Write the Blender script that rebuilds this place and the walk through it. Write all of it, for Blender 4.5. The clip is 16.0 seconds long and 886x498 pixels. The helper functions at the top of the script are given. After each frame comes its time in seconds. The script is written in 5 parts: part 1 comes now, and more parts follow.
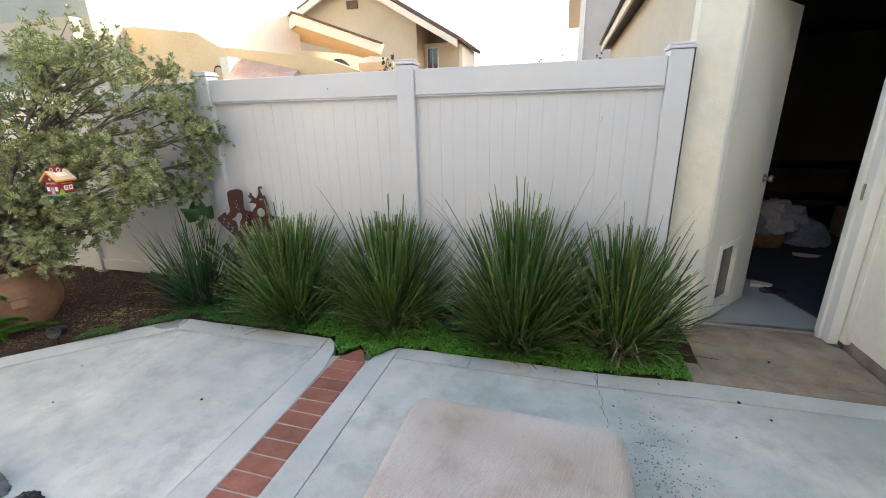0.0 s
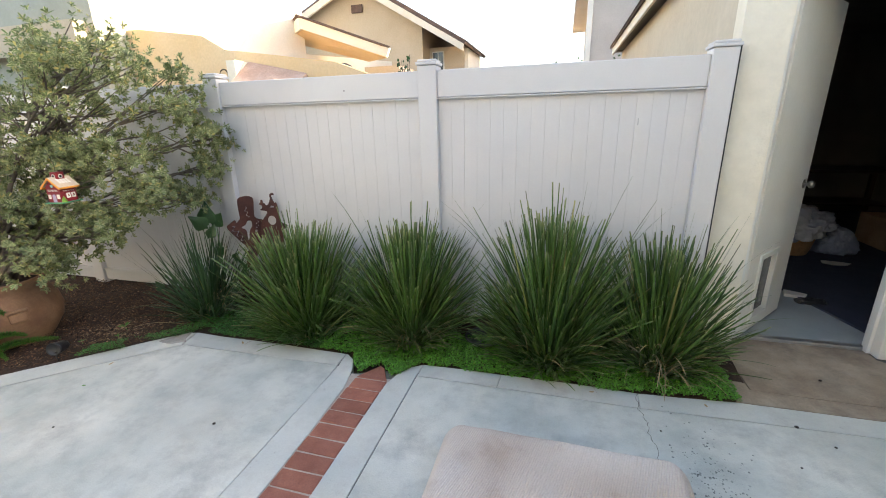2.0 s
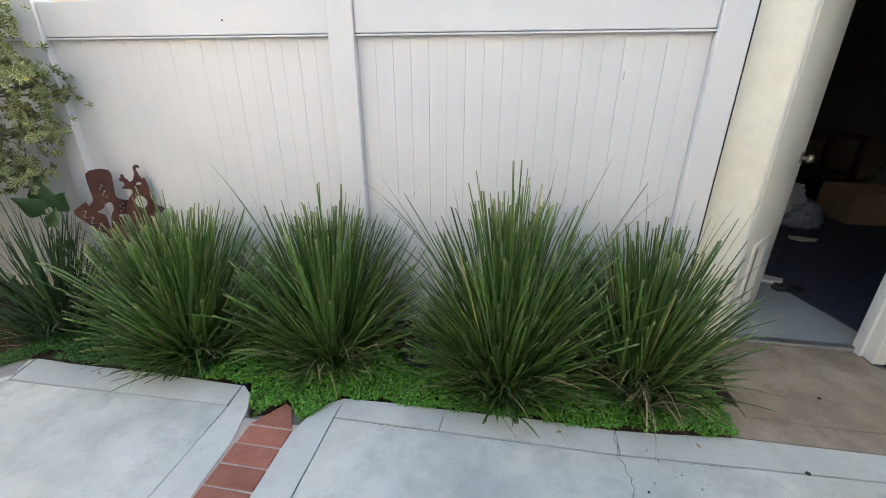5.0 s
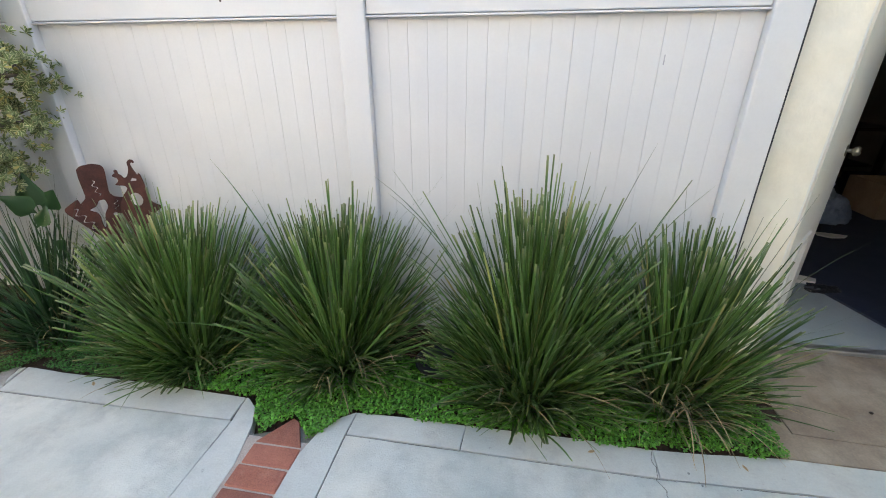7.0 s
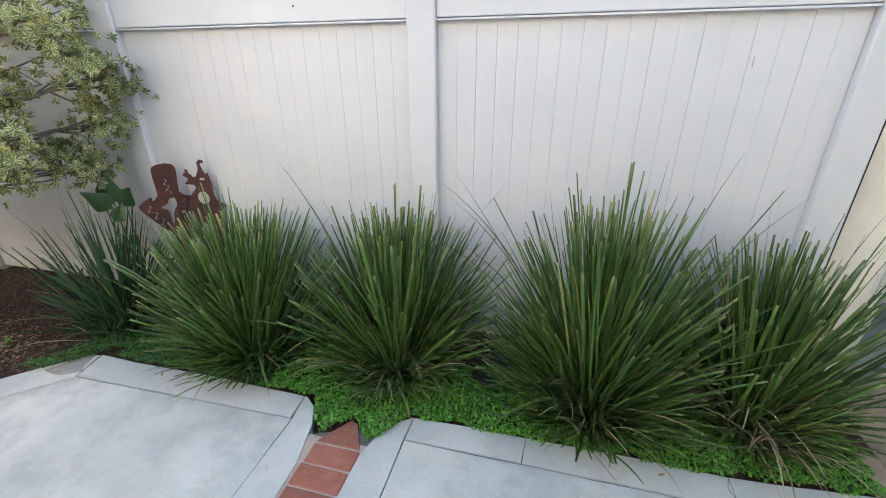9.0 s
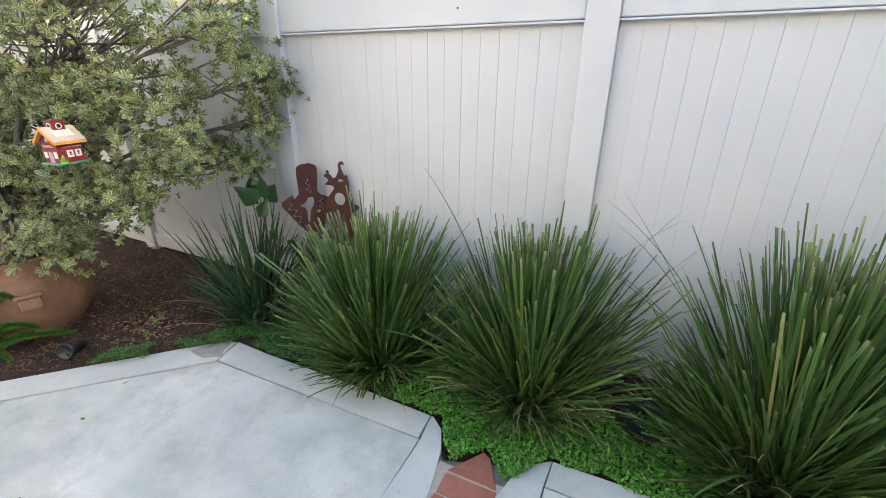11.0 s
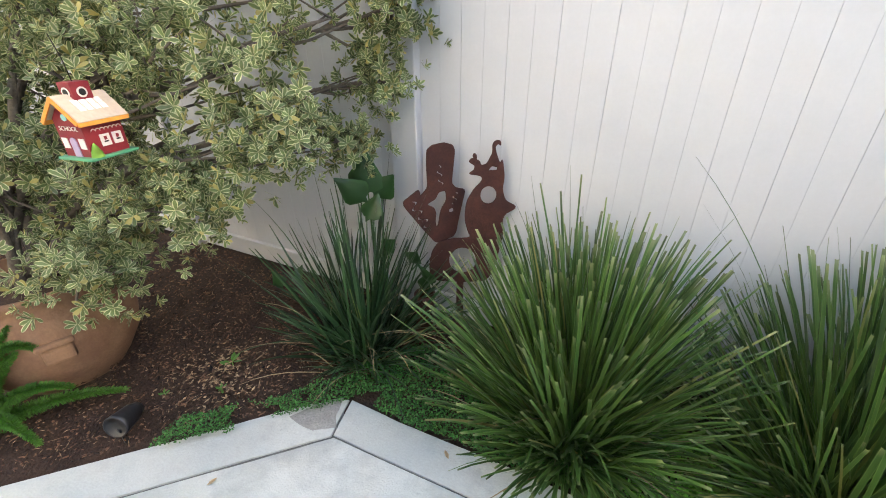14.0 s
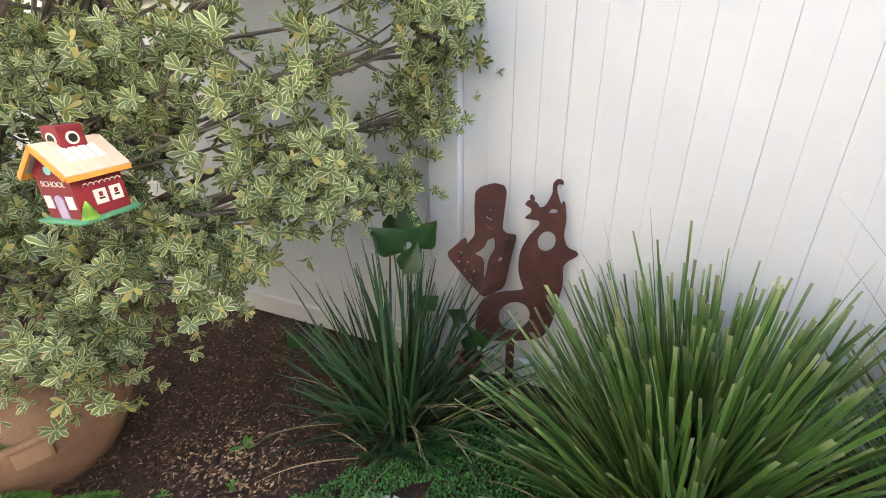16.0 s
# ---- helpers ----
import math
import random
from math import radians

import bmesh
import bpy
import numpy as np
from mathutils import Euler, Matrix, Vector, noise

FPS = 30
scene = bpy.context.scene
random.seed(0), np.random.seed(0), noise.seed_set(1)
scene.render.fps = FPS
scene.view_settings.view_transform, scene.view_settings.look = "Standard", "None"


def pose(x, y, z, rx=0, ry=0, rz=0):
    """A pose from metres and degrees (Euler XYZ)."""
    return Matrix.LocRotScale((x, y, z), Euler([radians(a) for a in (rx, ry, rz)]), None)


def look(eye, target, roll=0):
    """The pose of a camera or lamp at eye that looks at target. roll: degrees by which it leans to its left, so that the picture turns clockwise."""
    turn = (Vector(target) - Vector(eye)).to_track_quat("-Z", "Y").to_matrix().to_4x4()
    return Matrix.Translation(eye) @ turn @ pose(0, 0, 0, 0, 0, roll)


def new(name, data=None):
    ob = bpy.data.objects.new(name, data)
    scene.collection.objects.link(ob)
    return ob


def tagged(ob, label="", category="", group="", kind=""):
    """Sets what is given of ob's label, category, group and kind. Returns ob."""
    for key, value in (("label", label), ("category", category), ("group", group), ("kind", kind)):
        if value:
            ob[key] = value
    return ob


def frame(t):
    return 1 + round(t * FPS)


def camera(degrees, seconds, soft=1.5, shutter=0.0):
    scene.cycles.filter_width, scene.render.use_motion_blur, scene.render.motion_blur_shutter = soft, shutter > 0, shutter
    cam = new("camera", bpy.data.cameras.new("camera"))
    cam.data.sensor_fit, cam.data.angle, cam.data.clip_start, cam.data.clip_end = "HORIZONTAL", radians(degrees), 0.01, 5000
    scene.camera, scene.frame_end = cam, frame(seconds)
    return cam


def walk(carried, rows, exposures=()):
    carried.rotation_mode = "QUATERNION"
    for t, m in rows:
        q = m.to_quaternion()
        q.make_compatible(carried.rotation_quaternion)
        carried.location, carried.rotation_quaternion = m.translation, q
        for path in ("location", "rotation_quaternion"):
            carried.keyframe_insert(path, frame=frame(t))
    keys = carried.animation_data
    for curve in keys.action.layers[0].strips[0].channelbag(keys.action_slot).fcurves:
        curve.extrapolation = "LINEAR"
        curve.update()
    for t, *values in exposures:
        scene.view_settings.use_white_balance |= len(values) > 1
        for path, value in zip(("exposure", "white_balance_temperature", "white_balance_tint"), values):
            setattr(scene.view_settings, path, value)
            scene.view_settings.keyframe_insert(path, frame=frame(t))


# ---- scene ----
cam = camera(93.9, 16.0, soft=1.0)
METRES, EYE, TILT, LEAN, TURN = 3.4, 1.52, 0.0, 0.0, 16.1
ROWS = [
    (0.0, 0.0, 0.0, 0.0, -0.4, -17.81, 1.24),
    (0.5, -0.0198, 0.0089, 0.0029, -2.41, -17.62, 1.77),
    (1.0, -0.0494, 0.0159, 0.0029, -2.66, -17.09, 2.0),
    (1.5, -0.0628, 0.0201, 0.0009, -1.82, -16.73, 1.76),
    (2.0, -0.0492, 0.0496, -0.003, -0.49, -17.16, 1.31),
    (2.5, -0.0234, 0.0898, -0.0014, 0.25, -18.29, 0.89),
    (3.0, -0.0066, 0.1138, -0.0049, -0.38, -19.68, 0.55),
    (3.5, -0.005, 0.1458, -0.0115, -2.35, -20.94, 0.38),
    (4.0, -0.0058, 0.1938, -0.0098, -4.73, -21.7, 0.28),
    (6.5, -0.0111, 0.2938, -0.0152, -7.19, -23.94, -0.12),
    (7.0, -0.0211, 0.308, -0.0172, -6.41, -23.96, 0.1),
    (7.5, -0.0312, 0.3149, -0.0169, -5.41, -24.02, 0.23),
    (8.0, -0.0383, 0.3143, -0.0156, -4.46, -23.99, 0.29),
    (10.5, -0.1312, 0.3426, -0.0149, 6.08, -22.95, -0.09),
    (11.0, -0.1625, 0.3633, -0.0201, 9.65, -22.73, -0.36),
    (11.5, -0.1969, 0.4298, -0.0222, 11.54, -23.02, -0.57),
    (12.0, -0.2357, 0.4716, -0.0236, 12.05, -23.67, -0.57),
    (12.5, -0.3018, 0.4969, -0.0228, 11.99, -24.71, -0.49),
    (13.0, -0.3451, 0.5173, -0.0296, 11.6, -25.74, -0.24),
    (13.5, -0.3822, 0.5496, -0.0352, 11.42, -26.99, 0.16),
    (14.0, -0.4329, 0.5591, -0.0413, 10.07, -28.41, 0.29),
    (14.5, -0.4862, 0.5732, -0.047, 8.88, -28.03, 0.33),
    (15.0, -0.5032, 0.5962, -0.0475, 9.63, -25.86, 0.89),
    (15.5, -0.5095, 0.6065, -0.0546, 10.14, -25.18, 1.62),
    (16.0, -0.5076, 0.6244, -0.0507, 8.43, -24.04, 1.48),
]
walk(cam, [(t, pose(0, 0, EYE, TILT, LEAN, TURN) @ pose(METRES * x, METRES * y, METRES * z, 90 + pitch, roll, yaw)) for t, x, y, z, yaw, pitch, roll in ROWS], [(0, 2.45, 6700, 12), (3.5, 2.58, 6700, 12), (7, 2.8, 6600, 12), (11, 2.72, 6450, 12), (16, 3.1, 6650, 13)])
# ---------------------------------------------------------------- light
world = bpy.data.worlds.new("sky")
scene.world = world
world.use_nodes = True
wn = world.node_tree
sky = wn.nodes.new("ShaderNodeTexSky")
sky.sky_type = "NISHITA"
sky.sun_disc = False
SUN_ELEV, SUN_AZ = radians(15), radians(68)     # azimuth from +y towards +x
sky.sun_elevation, sky.sun_rotation = SUN_ELEV, SUN_AZ
sky.dust_density, sky.ozone_density = 2.5, 0.6
wn.links.new(sky.outputs[0], wn.nodes["Background"].inputs[0])
wn.nodes["Background"].inputs[1].default_value = 0.15
sun = new("sun", bpy.data.lights.new("sun", "SUN"))
sun.data.energy, sun.data.angle, sun.data.color = 4.0, radians(0.5), (1.0, 0.86, 0.68)
away = Vector((math.sin(SUN_AZ) * math.cos(SUN_ELEV), math.cos(SUN_AZ) * math.cos(SUN_ELEV), math.sin(SUN_ELEV)))
sun.matrix_world = look(away * 30, (0, 0, 0))


# ---------------------------------------------------------------- helpers
def part(name, bm, material, parent=None, label=""):
    me = bpy.data.meshes.new(name)
    bm.to_mesh(me)
    bm.free()
    me.materials.append(material)
    ob = new(name, me)
    if parent:
        ob.parent = parent
    if label:
        ob["label"] = label
    return ob


def flat_mesh(name, verts, faces, material, parent=None, uvs=None, label="", smooth=False):
    me = bpy.data.meshes.new(name)
    me.from_pydata([tuple(map(float, v)) for v in verts], [], [tuple(map(int, f)) for f in faces])
    if uvs is not None:
        lay = me.uv_layers.new(name="UVMap")
        idx = np.zeros(len(me.loops), int)
        me.loops.foreach_get("vertex_index", idx)
        lay.data.foreach_set("uv", np.asarray(uvs, float)[idx].ravel())
    if smooth:
        me.polygons.foreach_set("use_smooth", np.ones(len(me.polygons), bool))
    me.materials.append(material)
    ob = new(name, me)
    if parent:
        ob.parent = parent
    if label:
        ob["label"] = label
    return ob


def empty(name, at=(0, 0, 0)):
    ob = new(name)
    ob.location = at
    return ob


def box(bm, x0, y0, z0, x1, y1, z1, bevel=0.0, seg=2):
    r = bmesh.ops.create_cube(bm, size=1, matrix=Matrix.LocRotScale(((x0 + x1) / 2, (y0 + y1) / 2, (z0 + z1) / 2), None, (x1 - x0, y1 - y0, z1 - z0)))
    if bevel:
        es = list({e for v in r["verts"] for e in v.link_edges})
        bmesh.ops.bevel(bm, geom=es, offset=bevel, segments=seg, affect="EDGES", profile=0.5)
    return bm


def cube(x0, y0, z0, x1, y1, z1, bevel=0.0, seg=2):
    return box(bmesh.new(), x0, y0, z0, x1, y1, z1, bevel, seg)


def prism(bm, pts, z0, z1, bevel=0.0):
    """An upright prism over a plan outline that runs anticlockwise."""
    lo = [bm.verts.new((x, y, z0)) for x, y in pts]
    hi = [bm.verts.new((x, y, z1)) for x, y in pts]
    top = bm.faces.new(hi)
    n = len(pts)
    for i in range(n):
        bm.faces.new((lo[i], lo[(i + 1) % n], hi[(i + 1) % n], hi[i]))
    if bevel:
        bmesh.ops.bevel(bm, geom=list(top.edges), offset=bevel, segments=2, affect="EDGES", profile=0.5)
    return bm


def worn(pts, step=0.08, amp=0.006, seed=0):
    """The outline with its sides broken into short, slightly uneven pieces."""
    out = []
    for i, (x0, y0) in enumerate(pts):
        x1, y1 = pts[(i + 1) % len(pts)]
        n = max(1, min(60, int(math.hypot(x1 - x0, y1 - y0) / step)))
        for k in range(n):
            x, y = x0 + (x1 - x0) * k / n, y0 + (y1 - y0) * k / n
            v = noise.noise_vector((x * 4 + seed, y * 4, seed * 3.1)) * amp + noise.noise_vector((x * 14, y * 14, seed)) * amp * 0.6
            out.append((x + v.x, y + v.y))
    return out


def tube(bm, pts, radii, n=7, cap=True):
    pts = [Vector(p) for p in pts]
    rings = []
    for i, p in enumerate(pts):
        d = (pts[min(i + 1, len(pts) - 1)] - pts[max(i - 1, 0)]).normalized()
        s = d.cross(Vector((0.3, 0.2, 1)) if abs(d.z) < 0.9 else Vector((1, 0, 0))).normalized()
        u = s.cross(d)
        rings.append([bm.verts.new(p + (s * math.cos(a) + u * math.sin(a)) * radii[i]) for a in (2 * math.pi * k / n for k in range(n))])
    for a, b in zip(rings, rings[1:]):
        for k in range(n):
            bm.faces.new((a[k], a[(k + 1) % n], b[(k + 1) % n], b[k])).smooth = True
    if cap:
        bm.faces.new(rings[-1])
        bm.faces.new(rings[0][::-1])
    return bm


def lathe(bm, prof, n=40, cx=0, cy=0):
    rings = [[bm.verts.new((cx + r * math.cos(2 * math.pi * k / n), cy + r * math.sin(2 * math.pi * k / n), z)) for k in range(n)] for r, z in prof]
    for a, b in zip(rings, rings[1:]):
        for k in range(n):
            bm.faces.new((a[k], a[(k + 1) % n], b[(k + 1) % n], b[k])).smooth = True
    return bm


# ---------------------------------------------------------------- materials
def surf(name, c1, c2, scale=4.0, rough=0.7, bump=0.1, bscale=60.0, grain=0.15, metal=0.0, vary=0.0, stretch=(1, 1, 1), spots=None, island=False, spec=0.5):
    """Two colours mixed by broad noise, fine grain in the colour and a fine relief."""
    m = bpy.data.materials.new(name)
    m.use_nodes = True
    nt = m.node_tree
    n, l = nt.nodes, nt.links
    bsdf = n["Principled BSDF"]
    geo = n.new("ShaderNodeNewGeometry")
    mp = n.new("ShaderNodeMapping")
    mp.inputs["Scale"].default_value = stretch
    l.new(geo.outputs["Position"], mp.inputs["Vector"])

    def tex(s, detail=6.0, r=0.6):
        t = n.new("ShaderNodeTexNoise")
        t.inputs["Scale"].default_value, t.inputs["Detail"].default_value, t.inputs["Roughness"].default_value = s, detail, r
        l.new(mp.outputs[0], t.inputs["Vector"])
        return t

    def ramp(src, lo, hi):
        r = n.new("ShaderNodeMapRange")
        r.inputs[1].default_value, r.inputs[2].default_value = lo, hi
        l.new(src, r.inputs[0])
        return r.outputs[0]

    def mix(a, b, f, mode="MIX"):
        x = n.new("ShaderNodeMix")
        x.data_type, x.blend_type = "RGBA", mode
        for s, v in ((6, a), (7, b), (0, f)):
            if isinstance(v, bpy.types.NodeSocket):
                l.new(v, x.inputs[s])
            else:
                x.inputs[s].default_value = (*v, 1) if isinstance(v, tuple) else v
        return x.outputs[2]

    broad = tex(scale)
    col = mix(c1, c2, ramp(broad.outputs[0], 0.35, 0.65))
    fine = tex(bscale, 4.0)
    g = ramp(fine.outputs[0], 0.25, 0.75)
    val = n.new("ShaderNodeMapRange")
    val.inputs[3].default_value, val.inputs[4].default_value = 1 - grain, 1 + grain
    l.new(g, val.inputs[0])
    col = mix(col, val.outputs[0], 1.0, "MULTIPLY")
    for sc, lo, hi, c3, amount in ([spots] if isinstance(spots, tuple) else spots or []):
        sp = tex(sc, 8.0, 0.7)
        k = n.new("ShaderNodeMath")
        k.operation = "MULTIPLY"
        k.inputs[1].default_value = amount
        l.new(ramp(sp.outputs[0], lo, hi), k.inputs[0])
        col = mix(col, c3, k.outputs[0])
    if vary:
        if island:
            rnd = geo.outputs["Random Per Island"]
        else:
            oi = n.new("ShaderNodeObjectInfo")
            rnd = oi.outputs["Random"]
        v2 = n.new("ShaderNodeMapRange")
        v2.inputs[3].default_value, v2.inputs[4].default_value = 1 - vary, 1 + vary
        l.new(rnd, v2.inputs[0])
        col = mix(col, v2.outputs[0], 1.0, "MULTIPLY")
    l.new(col, bsdf.inputs["Base Color"])
    bsdf.inputs["Roughness"].default_value = rough
    bsdf.inputs["Metallic"].default_value = metal
    bsdf.inputs["Specular IOR Level"].default_value = spec
    if bump:
        b = n.new("ShaderNodeBump")
        b.inputs["Strength"].default_value, b.inputs["Distance"].default_value = bump, 0.01
        l.new(fine.outputs[0], b.inputs["Height"])
        l.new(b.outputs[0], bsdf.inputs["Normal"])
    return m


def leafy(name, mid, edge, edge_at=0.36, rough=0.5, spread=0.3, yellow=(0.3, 0.26, 0.04), yellow_share=0.0, sub=0.0, tip=None):
    """A leaf whose blade is one colour and whose margin another, by the leaf's own u; hue varies leaf by leaf."""
    m = bpy.data.materials.new(name)
    m.use_nodes = True
    nt = m.node_tree
    n, l = nt.nodes, nt.links
    bsdf = n["Principled BSDF"]
    uv = n.new("ShaderNodeUVMap")
    sep = n.new("ShaderNodeSeparateXYZ")
    l.new(uv.outputs[0], sep.inputs[0])
    a = n.new("ShaderNodeMath")
    a.operation = "SUBTRACT"
    a.inputs[1].default_value = 0.5
    l.new(sep.outputs[0], a.inputs[0])
    b = n.new("ShaderNodeMath")
    b.operation = "ABSOLUTE"
    l.new(a.outputs[0], b.inputs[0])
    r = n.new("ShaderNodeMapRange")
    r.inputs[1].default_value, r.inputs[2].default_value = edge_at - 0.05, edge_at + 0.05
    l.new(b.outputs[0], r.inputs[0])
    geo = n.new("ShaderNodeNewGeometry")
    mx = n.new("ShaderNodeMix")
    mx.data_type = "RGBA"
    mx.inputs[6].default_value, mx.inputs[7].default_value = (*mid, 1), (*edge, 1)
    l.new(r.outputs[0], mx.inputs[0])
    old = n.new("ShaderNodeMapRange")
    old.inputs[1].default_value, old.inputs[2].default_value = 1 - yellow_share, 1 - yellow_share + 0.02
    l.new(geo.outputs["Random Per Island"], old.inputs[0])
    my = n.new("ShaderNodeMix")
    my.data_type = "RGBA"
    my.inputs[7].default_value = (*yellow, 1)
    l.new(mx.outputs[2], my.inputs[6])
    l.new(old.outputs[0], my.inputs[0])
    v = n.new("ShaderNodeMapRange")
    v.inputs[3].default_value, v.inputs[4].default_value = 1 - spread, 1 + spread
    wob = n.new("ShaderNodeMath")
    wob.operation = "MULTIPLY"
    wob.inputs[1].default_value = 37.0
    l.new(geo.outputs["Random Per Island"], wob.inputs[0])
    fr = n.new("ShaderNodeMath")
    fr.operation = "FRACT"
    l.new(wob.outputs[0], fr.inputs[0])
    l.new(fr.outputs[0], v.inputs[0])
    mul = n.new("ShaderNodeMix")
    mul.data_type, mul.blend_type = "RGBA", "MULTIPLY"
    mul.inputs[0].default_value = 1.0
    body = my.outputs[2]
    if tip:
        tv = n.new("ShaderNodeMapRange")
        tv.inputs[1].default_value, tv.inputs[2].default_value, tv.inputs[4].default_value = 0.93, 1.0, 0.7
        l.new(sep.outputs[1], tv.inputs[0])
        mt = n.new("ShaderNodeMix")
        mt.data_type = "RGBA"
        mt.inputs[7].default_value = (*tip, 1)
        l.new(body, mt.inputs[6])
        l.new(tv.outputs[0], mt.inputs[0])
        body = mt.outputs[2]
    l.new(body, mul.inputs[6])
    l.new(v.outputs[0], mul.inputs[7])
    l.new(mul.outputs[2], bsdf.inputs["Base Color"])
    bsdf.inputs["Roughness"].default_value = rough
    bsdf.inputs["Specular IOR Level"].default_value = 0.55
    if sub:
        tr = n.new("ShaderNodeBsdfTranslucent")
        l.new(mul.outputs[2], tr.inputs[0])
        sh = n.new("ShaderNodeMixShader")
        sh.inputs[0].default_value = sub
        l.new(bsdf.outputs[0], sh.inputs[1])
        l.new(tr.outputs[0], sh.inputs[2])
        l.new(sh.outputs[0], n["Material Output"].inputs[0])
    return m


VINYL = surf("white_vinyl", (0.625, 0.61, 0.605), (0.575, 0.565, 0.575), 1.2, 0.42, 0.03, 90, 0.02, spots=(2.2, 0.5, 0.8, (0.50, 0.495, 0.48), 0.35))
CONCRETE = surf("weathered_concrete", (0.385, 0.415, 0.392), (0.61, 0.605, 0.555), 1.6, 0.85, 0.25, 140, 0.07, spots=[(5.0, 0.46, 0.70, (0.31, 0.315, 0.30), 0.75), (1.1, 0.5, 0.75, (0.50, 0.46, 0.39), 0.5), (38.0, 0.64, 0.72, (0.20, 0.20, 0.19), 0.6)])
CONCRETE_EDGE = surf("smooth_concrete_border", (0.42, 0.445, 0.43), (0.61, 0.605, 0.56), 3.0, 0.8, 0.2, 120, 0.07, spots=[(6.0, 0.46, 0.68, (0.31, 0.32, 0.315), 0.6), (30.0, 0.62, 0.72, (0.20, 0.20, 0.19), 0.55)])
CONCRETE_DARK = surf("joint_filler", (0.10, 0.10, 0.09), (0.17, 0.165, 0.15), 8, 0.95, 0.3, 150, 0.2)
LANDING = surf("tan_stained_concrete", (0.255, 0.19, 0.137), (0.39, 0.315, 0.24), 2.6, 0.75, 0.2, 110, 0.14, spots=[(4.0, 0.44, 0.70, (0.13, 0.10, 0.078), 0.7), (9.0, 0.56, 0.75, (0.36, 0.31, 0.26), 0.6)])
BRICK = surf("red_brick", (0.25, 0.090, 0.060), (0.335, 0.130, 0.088), 9.0, 0.85, 0.35, 180, 0.2, vary=0.18, spots=[(16, 0.55, 0.8, (0.38, 0.22, 0.17), 0.45), (30, 0.6, 0.72, (0.14, 0.06, 0.045), 0.6)])
MORTAR = surf("pale_mortar", (0.46, 0.40, 0.35), (0.36, 0.30, 0.26), 12, 0.95, 0.4, 200, 0.2)
SOIL = surf("brown_mulch_soil", (0.028, 0.014, 0.009), (0.055, 0.029, 0.018), 7.0, 0.95, 0.9, 70, 0.5)
CHIP = surf("wood_chips", (0.14, 0.074, 0.040), (0.045, 0.022, 0.014), 40, 0.9, 0.3, 200, 0.25, vary=0.92, island=True)
STUCCO = surf("cream_stucco", (0.74, 0.685, 0.565), (0.80, 0.75, 0.64), 1.5, 0.9, 0.8, 15, 0.05)
STUCCO_TAN = surf("tan_stucco", (0.52, 0.42, 0.29), (0.58, 0.48, 0.35), 1.5, 0.9, 0.4, 30, 0.08)
STUCCO_ORANGE = surf("ochre_stucco", (0.68, 0.49, 0.27), (0.72, 0.55, 0.34), 1.5, 0.9, 0.4, 30, 0.08)
STUCCO_WHITE = surf("pale_stucco", (0.74, 0.68, 0.58), (0.78, 0.74, 0.66), 1.5, 0.9, 0.3, 30, 0.05)
PAINT = surf("cream_door_paint", (0.72, 0.68, 0.60), (0.76, 0.73, 0.66), 3, 0.45, 0.03, 60, 0.03, spots=(6, 0.55, 0.8, (0.56, 0.54, 0.48), 0.3))
TRIM = surf("white_trim_paint", (0.74, 0.72, 0.67), (0.68, 0.66, 0.60), 3, 0.45, 0.03, 60, 0.03)
FASCIA = surf("fascia_paint", (0.72, 0.62, 0.48), (0.78, 0.70, 0.58), 3, 0.6, 0.05, 60, 0.05)
ROOF = surf("brown_roof_tile", (0.10, 0.065, 0.05), (0.16, 0.10, 0.075), 6, 0.9, 0.3, 50, 0.25)
ROOF_PINK = surf("dusty_clay_tile", (0.42, 0.27, 0.20), (0.50, 0.34, 0.26), 6, 0.9, 0.3, 50, 0.2)
GLASS_DARK = surf("window_glass", (0.05, 0.055, 0.06), (0.07, 0.07, 0.075), 2, 0.08, 0, 30, 0.02)
RUST = surf("rusted_steel", (0.060, 0.021, 0.016), (0.10, 0.034, 0.024), 14, 0.8, 0.3, 120, 0.25, metal=0.25, spots=(9, 0.5, 0.7, (0.045, 0.018, 0.016), 0.7))
TERRACOTTA = surf("terracotta", (0.215, 0.110, 0.058), (0.32, 0.18, 0.100), 5, 0.8, 0.25, 90, 0.12, spots=(8, 0.48, 0.72, (0.19, 0.09, 0.055), 0.65))
BARK = surf("grey_brown_bark", (0.11, 0.085, 0.065), (0.17, 0.14, 0.11), 18, 0.9, 0.5, 90, 0.3)
BLACK_PLASTIC = surf("black_plastic", (0.012, 0.012, 0.014), (0.02, 0.02, 0.022), 10, 0.35, 0.05, 80, 0.1)
PAD = surf("sun_bleached_corduroy", (0.42, 0.335, 0.275), (0.66, 0.59, 0.54), 3.0, 0.95, 0.3, 160, 0.1, spots=(6, 0.48, 0.75, (0.36, 0.275, 0.20), 0.6))
GREY_FABRIC = surf("grey_fabric", (0.12, 0.13, 0.135), (0.17, 0.18, 0.185), 10, 0.9, 0.3, 150, 0.15)
MAT_GREY = surf("grey_vinyl_floor", (0.32, 0.345, 0.34), (0.38, 0.40, 0.39), 3, 0.6, 0.05, 80, 0.05)
CARPET = surf("navy_carpet", (0.030, 0.036, 0.060), (0.045, 0.05, 0.078), 6, 0.95, 0.5, 200, 0.25)
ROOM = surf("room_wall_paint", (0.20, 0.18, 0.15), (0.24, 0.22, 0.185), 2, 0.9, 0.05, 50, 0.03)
WICKER = surf("wicker", (0.36, 0.20, 0.09), (0.45, 0.27, 0.13), 20, 0.8, 0.4, 120, 0.25)
